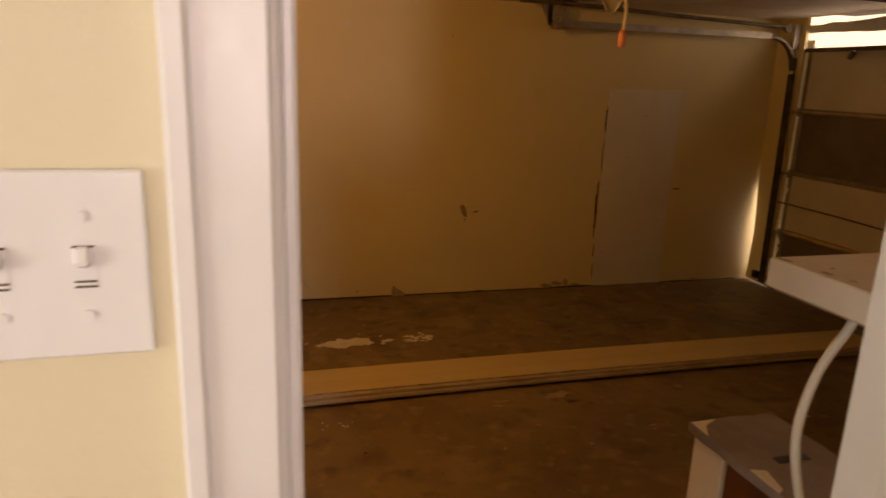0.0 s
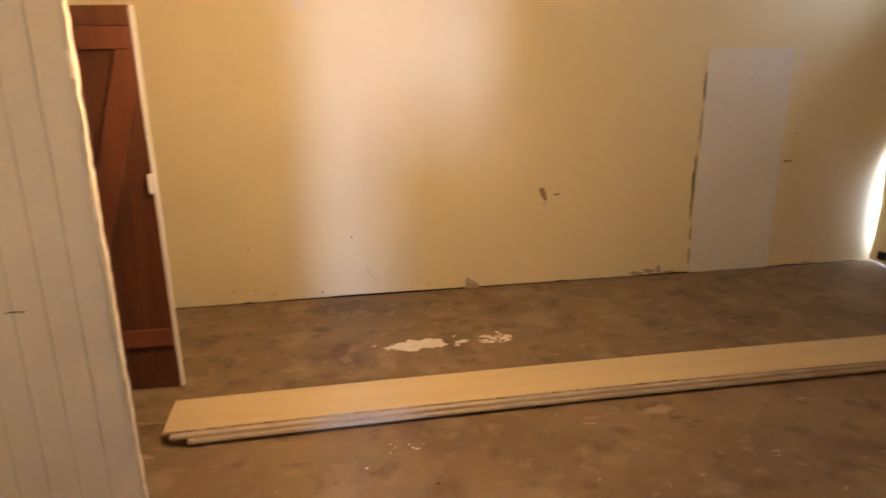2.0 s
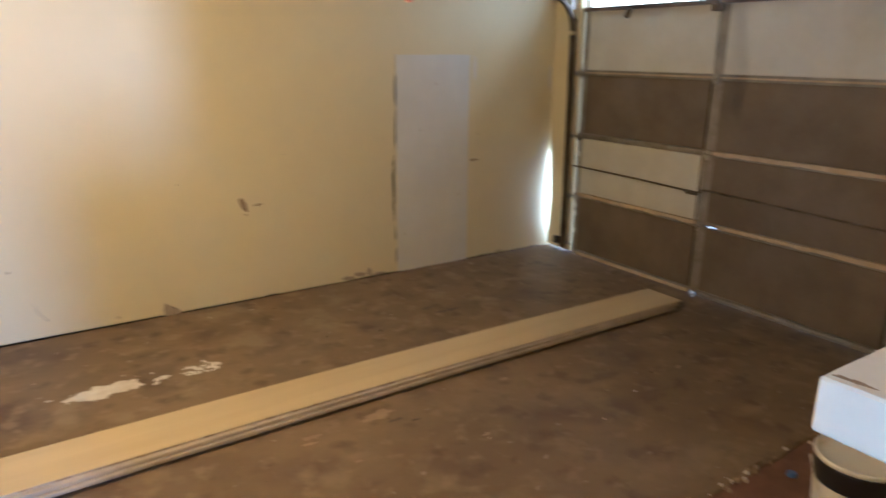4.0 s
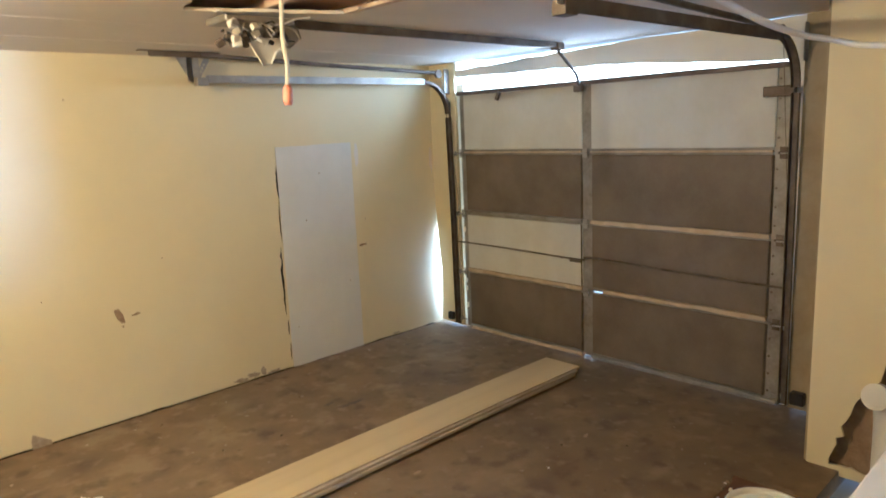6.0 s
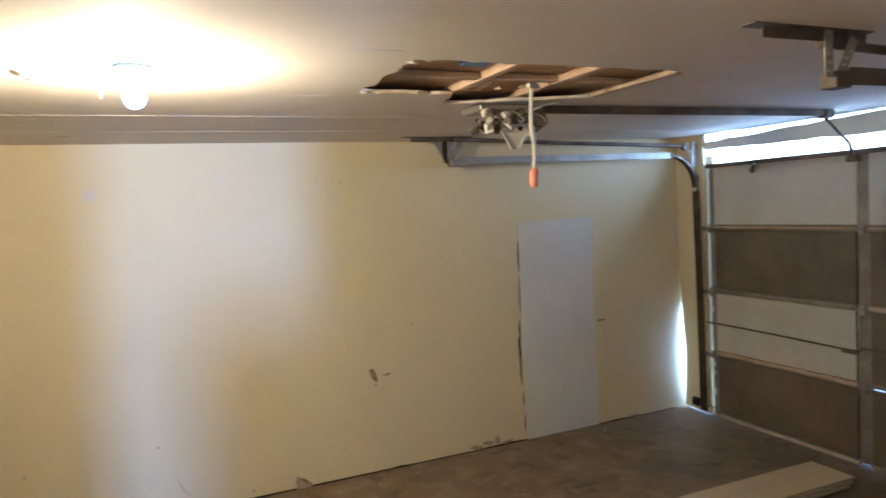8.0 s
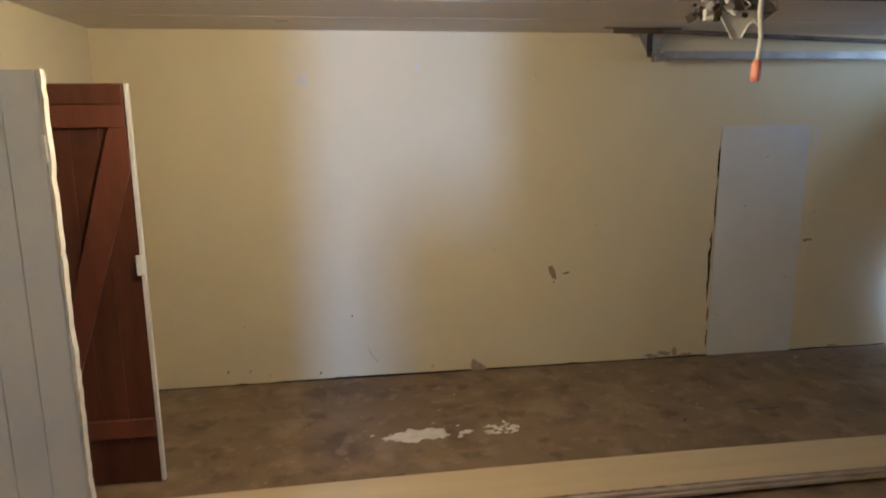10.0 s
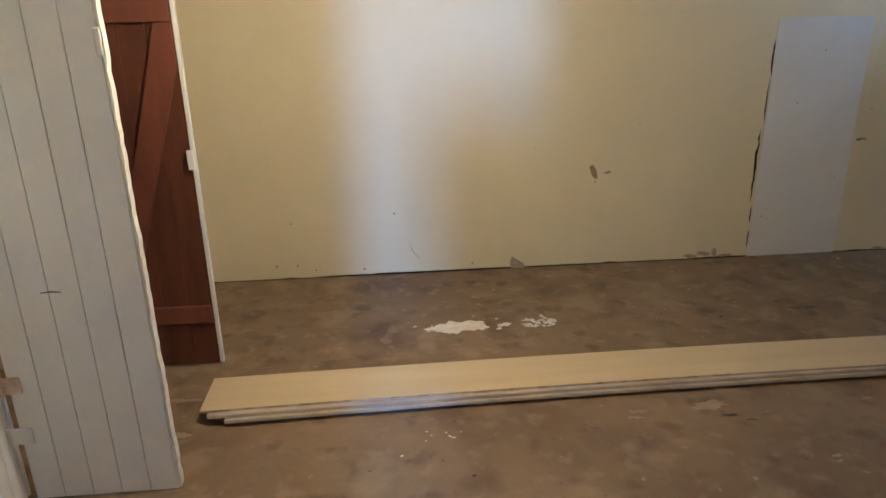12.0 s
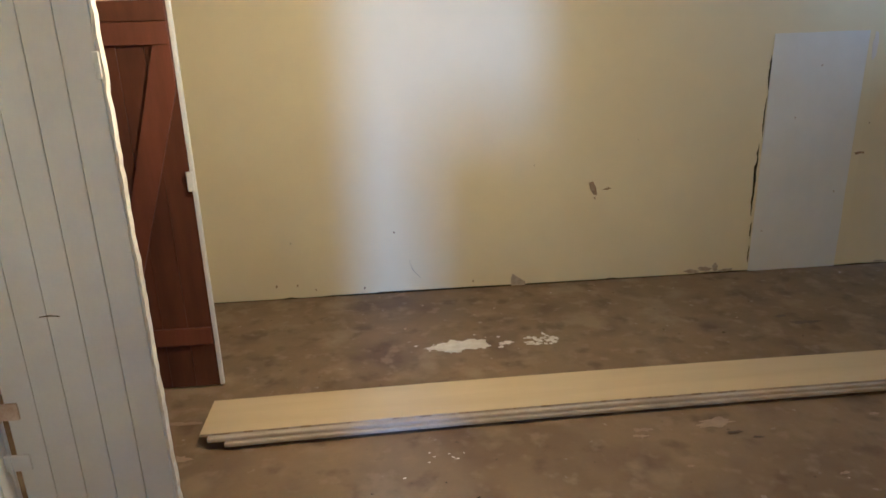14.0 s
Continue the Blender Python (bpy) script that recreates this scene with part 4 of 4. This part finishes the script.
def wall_mark(name, loop, material, label):
    return thing(name, flat_patch(loop, onwall, 0.0015), material, label, "wall mark")


rnd = random.Random(5)
for z0, z1, off, wide in ((1.36, 1.60, 0.003, 0.014), (1.02, 1.33, 0.006, 0.009), (0.44, 0.98, 0.020, 0.021), (0.27, 0.40, 0.012, 0.008), (0.07, 0.21, 0.008, 0.010)):
    n = 16
    wander = [off + rnd.gauss(0, 0.0022) for k in range(n + 1)]
    girth = [wide * (0.12 + math.sin(math.pi * k / n)) * rnd.uniform(0.35, 1.0) for k in range(n + 1)]
    lp = [(-1.622 - wander[k] - girth[k], z0 + (z1 - z0) * k / n) for k in range(n + 1)] + [(-1.622 - wander[k], z0 + (z1 - z0) * k / n) for k in range(n, -1, -1)]
    wall_mark("torn_seam", lp, "dark", "dark torn seam beside the white patch")
wall_mark("paint_chip", [(-2.90, 0.755), (-2.87, 0.765), (-2.845, 0.72), (-2.835, 0.66), (-2.86, 0.665), (-2.885, 0.70)], "brown", "brown chip in the cream paint")
wall_mark("paint_chip", [(-2.80, 0.70), (-2.755, 0.715), (-2.73, 0.708), (-2.76, 0.695)], "brown", "brown chip in the cream paint")
wall_mark("paint_chip", [(-2.865, 0.645), (-2.845, 0.648), (-2.85, 0.63)], "brown", "brown chip in the cream paint")
wall_mark("paint_chip", blob(-4.58, 2.07, 0.035, 0.045, 20, 0.35, 3), "ceiling", "dull round spackle spot")
wall_mark("paint_chip", blob(-3.83, 2.15, 0.016, 0.02, 14, 0.3, 4), "ceiling", "small dull spackle spot")
wall_mark("paint_chip", blob(-0.87, 1.64, 0.022, 0.09, 16, 0.2, 6), "ceiling", "faint rubbed dull mark on the paint")
wall_mark("scar", [(-0.90, 0.885), (-0.86, 0.892), (-0.82, 0.888), (-0.82, 0.872), (-0.845, 0.878), (-0.885, 0.868)], "brown", "brown scraped scar beside the white patch")
wall_mark("torn_spot", [(-3.465, 0.0), (-3.468, 0.05), (-3.455, 0.095), (-3.435, 0.08), (-3.415, 0.05), (-3.36, 0.03), (-3.355, 0.0)], "stain", "torn brown paper above the floor")
for k, (x, z, rx, rz) in enumerate(((-2.07, 0.025, 0.05, 0.018), (-1.97, 0.04, 0.045, 0.02), (-1.885, 0.05, 0.022, 0.03), (-1.80, 0.02, 0.05, 0.012), (-1.12, 0.018, 0.03, 0.012), (-0.55, 0.02, 0.04, 0.01))):
    wall_mark("mildew_spot", blob(x, z, rx, rz, 22, 0.45, 40 + k), "stain", "grey-brown mildew stain above the floor")
wall_mark("scar", [(-4.22, 0.26), (-4.19, 0.17), (-4.14, 0.11), (-4.147, 0.112), (-4.195, 0.17)], "stain", "thin curved dark scratch")
for x, z, r in ((-4.316, 0.461, 0.011), (-3.02, 2.1, 0.008), (-5.05, 0.42, 0.008), (-5.18, 0.10, 0.014), (-5.03, 0.10, 0.012), (-3.75, 0.055, 0.012), (-4.55, 0.05, 0.014), (-1.38, 1.15, 0.008), (-0.82, 1.1, 0.008), (-1.02, 0.14, 0.02), (-0.98, 0.17, 0.01), (-4.9, 0.06, 0.01), (-2.55, 1.05, 0.006), (-3.3, 0.9, 0.006)):
    wall_mark("nail_spot", blob(x, z, r * 0.5, r * 0.75, 10, 0.4, int(r * 9999)), "brown", "small brown nail spot")
seam = [(-5.8 + 0.06 * k, 0.0035 + rnd.uniform(-0.002, 0.003) + (0.008 if rnd.random() < 0.12 else 0)) for k in range(96)]
thing("floor_seam", flat_patch([(-5.84, 0.0005), (-0.06, 0.0005)] + seam[::-1], onwall, 0.0012), "dark", "dark uneven gap where wall meets floor", "wall mark")
thing("wall_bump", flat_patch(blob(-0.03, 1.55, 0.02, 0.12, 18, 0.2, 9), onwall, 0.001), "ceiling", "dull mark near the corner", "wall mark")

# ---- paint splashes and litter on the floor ----
splash_level = [0.0004]


def splash(loop, mt="pale", label="dried white paint splash on the concrete", name="paint_splash"):
    z = splash_level[0] = splash_level[0] + 0.00003
    return thing(name, flat_patch(loop, lambda u, v, w: (u, v, z + w), 0.0006), mt, label, "paint splash", "floor splashes")


splash(blob(-3.965, -0.945, 0.150, 0.085, 90, 0.36, 21))
splash(blob(-3.68, -0.95, 0.045, 0.022, 22, 0.5, 22))
splash(blob(-3.72, -1.00, 0.02, 0.015, 12, 0.5, 23))
splash(blob(-4.14, -0.96, 0.03, 0.015, 12, 0.5, 24))
rnd = random.Random(8)
for k in range(26):
    splash(blob(-3.45 + rnd.gauss(0, 0.06), -0.96 + rnd.gauss(0, 0.04), rnd.uniform(0.008, 0.034), rnd.uniform(0.006, 0.022), 12, 0.5, 30 + k))
for k in range(14):
    splash(blob(-4.02 + rnd.gauss(0, 0.14), -0.95 + rnd.gauss(0, 0.06), rnd.uniform(0.005, 0.014), rnd.uniform(0.004, 0.010), 9, 0.4, 60 + k))
for k in range(9):
    splash(blob(-4.15 + rnd.gauss(0, 0.05), -2.05 + rnd.gauss(0, 0.02), rnd.uniform(0.002, 0.007), rnd.uniform(0.002, 0.005), 9, 0.4, 80 + k))
for k in range(46):
    x, y = rnd.uniform(-5.6, -0.6), rnd.choice([rnd.uniform(-3.2, -1.95), rnd.uniform(-1.5, -0.1)])
    s = rnd.uniform(0.003, 0.011)
    splash(blob(x, y, s, s * rnd.uniform(0.4, 0.9), 9, 0.5, 100 + k), rnd.choice(["pale", "bare", "dark", "rust"]), "small speck of debris on the concrete", "floor_speck")
for k in range(40):
    x = rnd.uniform(-2.6, -1.0)
    s = rnd.uniform(0.004, 0.014)
    thing("crumb", lathe([(s, -0.0095), (s * 1.05, -0.004), (s * 0.6, s * 0.5), (s * 0.2, s * 0.7)], (x, -3.26 + rnd.gauss(0, 0.014)), 7), rnd.choice(["pale", "smear", "smear", "stain"]), "small crumb of broken concrete at the slab edge", "rubble", "slab edge crumbs")
splash(blob(-2.86, -1.96, 0.085, 0.032, 40, 0.6, 70), "smear", "tan dried smear on the concrete")
splash(blob(-5.43, -1.61, 0.085, 0.02, 24, 0.5, 71), "smear", "pale worn streak on the concrete")

for k, (x, y, rx, ry) in enumerate(((-3.218, -1.972, 0.035, 0.018), (-5.366, -1.91, 0.05, 0.022), (-2.075, -1.992, 0.03, 0.008), (-3.118, -2.266, 0.012, 0.009), (-2.507, -2.396, 0.02, 0.01), (-1.118, -2.422, 0.022, 0.014), (-3.249, -2.02, 0.03, 0.012))):
    splash(blob(x, y, rx, ry, 22, 0.6, 400 + k), "smear", "pale dusty scuff on the concrete", "floor_scuff")
for k, (x, y, rx, ry) in enumerate(((-1.759, -0.951, 0.07, 0.028), (-1.86, -0.84, 0.035, 0.016), (-0.669, -0.286, 0.02, 0.012), (-2.806, -2.048, 0.03, 0.012), (-2.72, -2.10, 0.018, 0.010), (-0.809, -2.137, 0.015, 0.008))):
    splash(blob(x, y, rx, ry, 24, 0.7, 430 + k), "oil", "small dark oil stain on the concrete", "oil_stain")

# ---- switch plate on the house wall ----
sw = empty("switch_plate", (-4.652, YH0, 1.66), "white two-gang toggle switch plate", "light switch")
SX, SZ = -4.652, 1.662
bm = box((SX - 0.058, YH0 - 0.0065, SZ - 0.057), (SX + 0.058, YH0 - 0.0002, SZ + 0.057), 0.004, seg=3)
part("plate", bm, "white", sw)
for dx in (-0.023, 0.023):
    part("slot", box((SX + dx - 0.0062, YH0 - 0.0072, SZ - 0.0125), (SX + dx + 0.0062, YH0 - 0.0066, SZ + 0.0125)), "white", sw, "toggle slot")
    for dz in (-0.0122, -0.009, 0.0122):
        part("slot_gap", box((SX + dx - 0.006, YH0 - 0.0078, SZ + dz - 0.0007), (SX + dx + 0.006, YH0 - 0.0073, SZ + dz + 0.0007)), "rust", sw, "thin dark gap round the toggle")
    bm = box((SX + dx - 0.0045, YH0 - 0.016, SZ - 0.005), (SX + dx + 0.0045, YH0 - 0.0073, SZ + 0.007), 0.002, m=Matrix.Translation((0, YH0, SZ)) @ Matrix.Rotation(-0.5, 4, "X") @ Matrix.Translation((0, -YH0, -SZ)))
    part("toggle", bm, "white", sw)
    for dz in (-0.030, 0.030):
        part("screw", tube([(SX + dx, YH0 - 0.0080, SZ + dz), (SX + dx, YH0 - 0.0066, SZ + dz)], 0.0034, 12), "white", sw)

# ---- shelf and things beside the doorway ----
sh = empty("wall_shelf", (-3.3, YH1, 1.50), "thick white painted shelf beside the doorway", "shelf")
part("board", box((-3.787, YH1 + 0.001, 1.488), (-2.95, -4.428, 1.533), 0.006, seg=3), "shelfpaint", sh)
for x in (-3.55, -3.10):
    part("bracket", box((x - 0.012, YH1 + 0.001, 1.36), (x + 0.012, YH1 + 0.02, 1.4875), 0.002), "trim", sh)
for k, (x, y, rx, ry) in enumerate(((-3.776, -4.447, 0.003, 0.012), (-3.770, -4.52, 0.003, 0.010), (-3.765, -4.56, 0.002, 0.006), (-3.74, -4.50, 0.003, 0.003))):
    part("chip", flat_patch(blob(x, y, rx, ry, 14, 0.5, 300 + k), lambda u, v, w: (u, v, 1.5331 + w), 0.0005), "brown", sh, "small brown chip in the white paint")
hose = empty("pale_cord", (-3.75, -4.55, 1.4), "pale cord looping down from the shelf", "cord")
part("cord", tube(smooth_line([(-3.735, -4.55, 1.489), (-3.747, -4.55, 1.46), (-3.785, -4.55, 1.40), (-3.803, -4.55, 1.32), (-3.790, -4.55, 1.24), (-3.75, -4.55, 1.14), (-3.69, -4.56, 1.06)]), 0.0068, 10), "cable", hose, smooth=True)
cab = empty("worn_cabinet", (-3.42, -4.34, 0.0), "worn grey-topped cabinet with peeling white paint", "cabinet")
top = ragged([(-3.617, -4.085), (-3.40, -4.085), (-3.40, -4.66), (-3.617, -4.66)], 0.05, 0.006, 17)
part("top", sheet(top, [[(-3.54, -4.25), (-3.46, -4.25), (-3.46, -4.275), (-3.54, -4.275)]], lambda u, v, w: (u, v, 1.035 + w), 0.02), "grey", cab, "worn grey top with a hand slot")
part("slot_lining", box((-3.545, -4.28, 1.01), (-3.455, -4.245, 1.034)), "black", cab)
part("wire", tube([(-3.535, -4.268, 1.042), (-3.465, -4.264, 1.044)], 0.004, 6), "green", cab, "green wire in the slot")
part("side", box((-3.610, -4.20, -0.02), (-3.592, -4.10, 1.034), 0.003), "trim", cab, "peeling white side board")
part("side", box((-3.606, -4.59, -0.02), (-3.592, -4.205, 1.034), 0.003), "redpale", cab, "bare brown side board")
part("back_panel", box((-3.59, -4.12, -0.02), (-3.42, -4.10, 1.034), 0.003), "trim", cab)
part("far_side", box((-3.43, -4.59, -0.02), (-3.41, -4.125, 1.034), 0.003), "redpale", cab)
for k, loop in enumerate(([(-3.614, -4.09), (-3.55, -4.088), (-3.59, -4.11), (-3.615, -4.15)], [(-3.616, -4.28), (-3.585, -4.29), (-3.60, -4.35), (-3.616, -4.36)])):
    part("flake", flat_patch(loop, lambda u, v, w: (u, v, 1.0553 + w), 0.001), "patch", cab, "peeling white flake")

# ---- bucket and bits in the recess ----
bk = empty("bucket", (-1.645, -3.645, -0.025), "dirty white plastic bucket with a dark band and wire handle", "bucket")
BC = (-1.645, -3.645)
part("body", lathe([(0.128, -0.025), (0.131, -0.02), (0.140, 0.09), (0.148, 0.19)], BC), "white", bk, smooth=True)
part("band", lathe([(0.1495, 0.165), (0.151, 0.175), (0.155, 0.252), (0.1545, 0.256)], BC), "black", bk, "dark band round the top", smooth=True)
rim = lathe([(0.152, 0.2565), (0.158, 0.260), (0.160, 0.270), (0.157, 0.279), (0.147, 0.279), (0.145, 0.256), (0.14, 0.12)], BC)
part("rim", rim, "white", bk, smooth=True)
part("handle", tube(smooth_line([(BC[0] - 0.06, BC[1] + 0.15, 0.215), (BC[0] - 0.16, BC[1] + 0.05, 0.135), (BC[0] - 0.19, BC[1] - 0.03, 0.115), (BC[0] - 0.12, BC[1] - 0.13, 0.175), (BC[0] - 0.02, BC[1] - 0.158, 0.215)]), 0.004, 6), "cable", bk, "pale wire handle")
bit = thing("plastic_cap", lathe([(0.02, -0.024), (0.022, -0.01), (0.018, 0.008)], (-1.567, -3.37), 12), "blue", "small blue plastic cap on the earth", "cap")
pp = empty("drain_pipe", (XE - 0.05, -3.80, -0.02), "white plastic pipe elbow in the broken wall", "pipe")
part("pipe", tube(smooth_line([(XE + 0.06, -3.80, -0.02), (XE + 0.05, -3.80, 0.30), (XE + 0.03, -3.79, 0.42), (XE - 0.04, -3.77, 0.46)]), 0.055, 18), "white", pp, smooth=True)
part("collar", tube([(XE - 0.05, -3.768, 0.462), (XE - 0.01, -3.775, 0.452)], 0.066, 18), "white", pp)
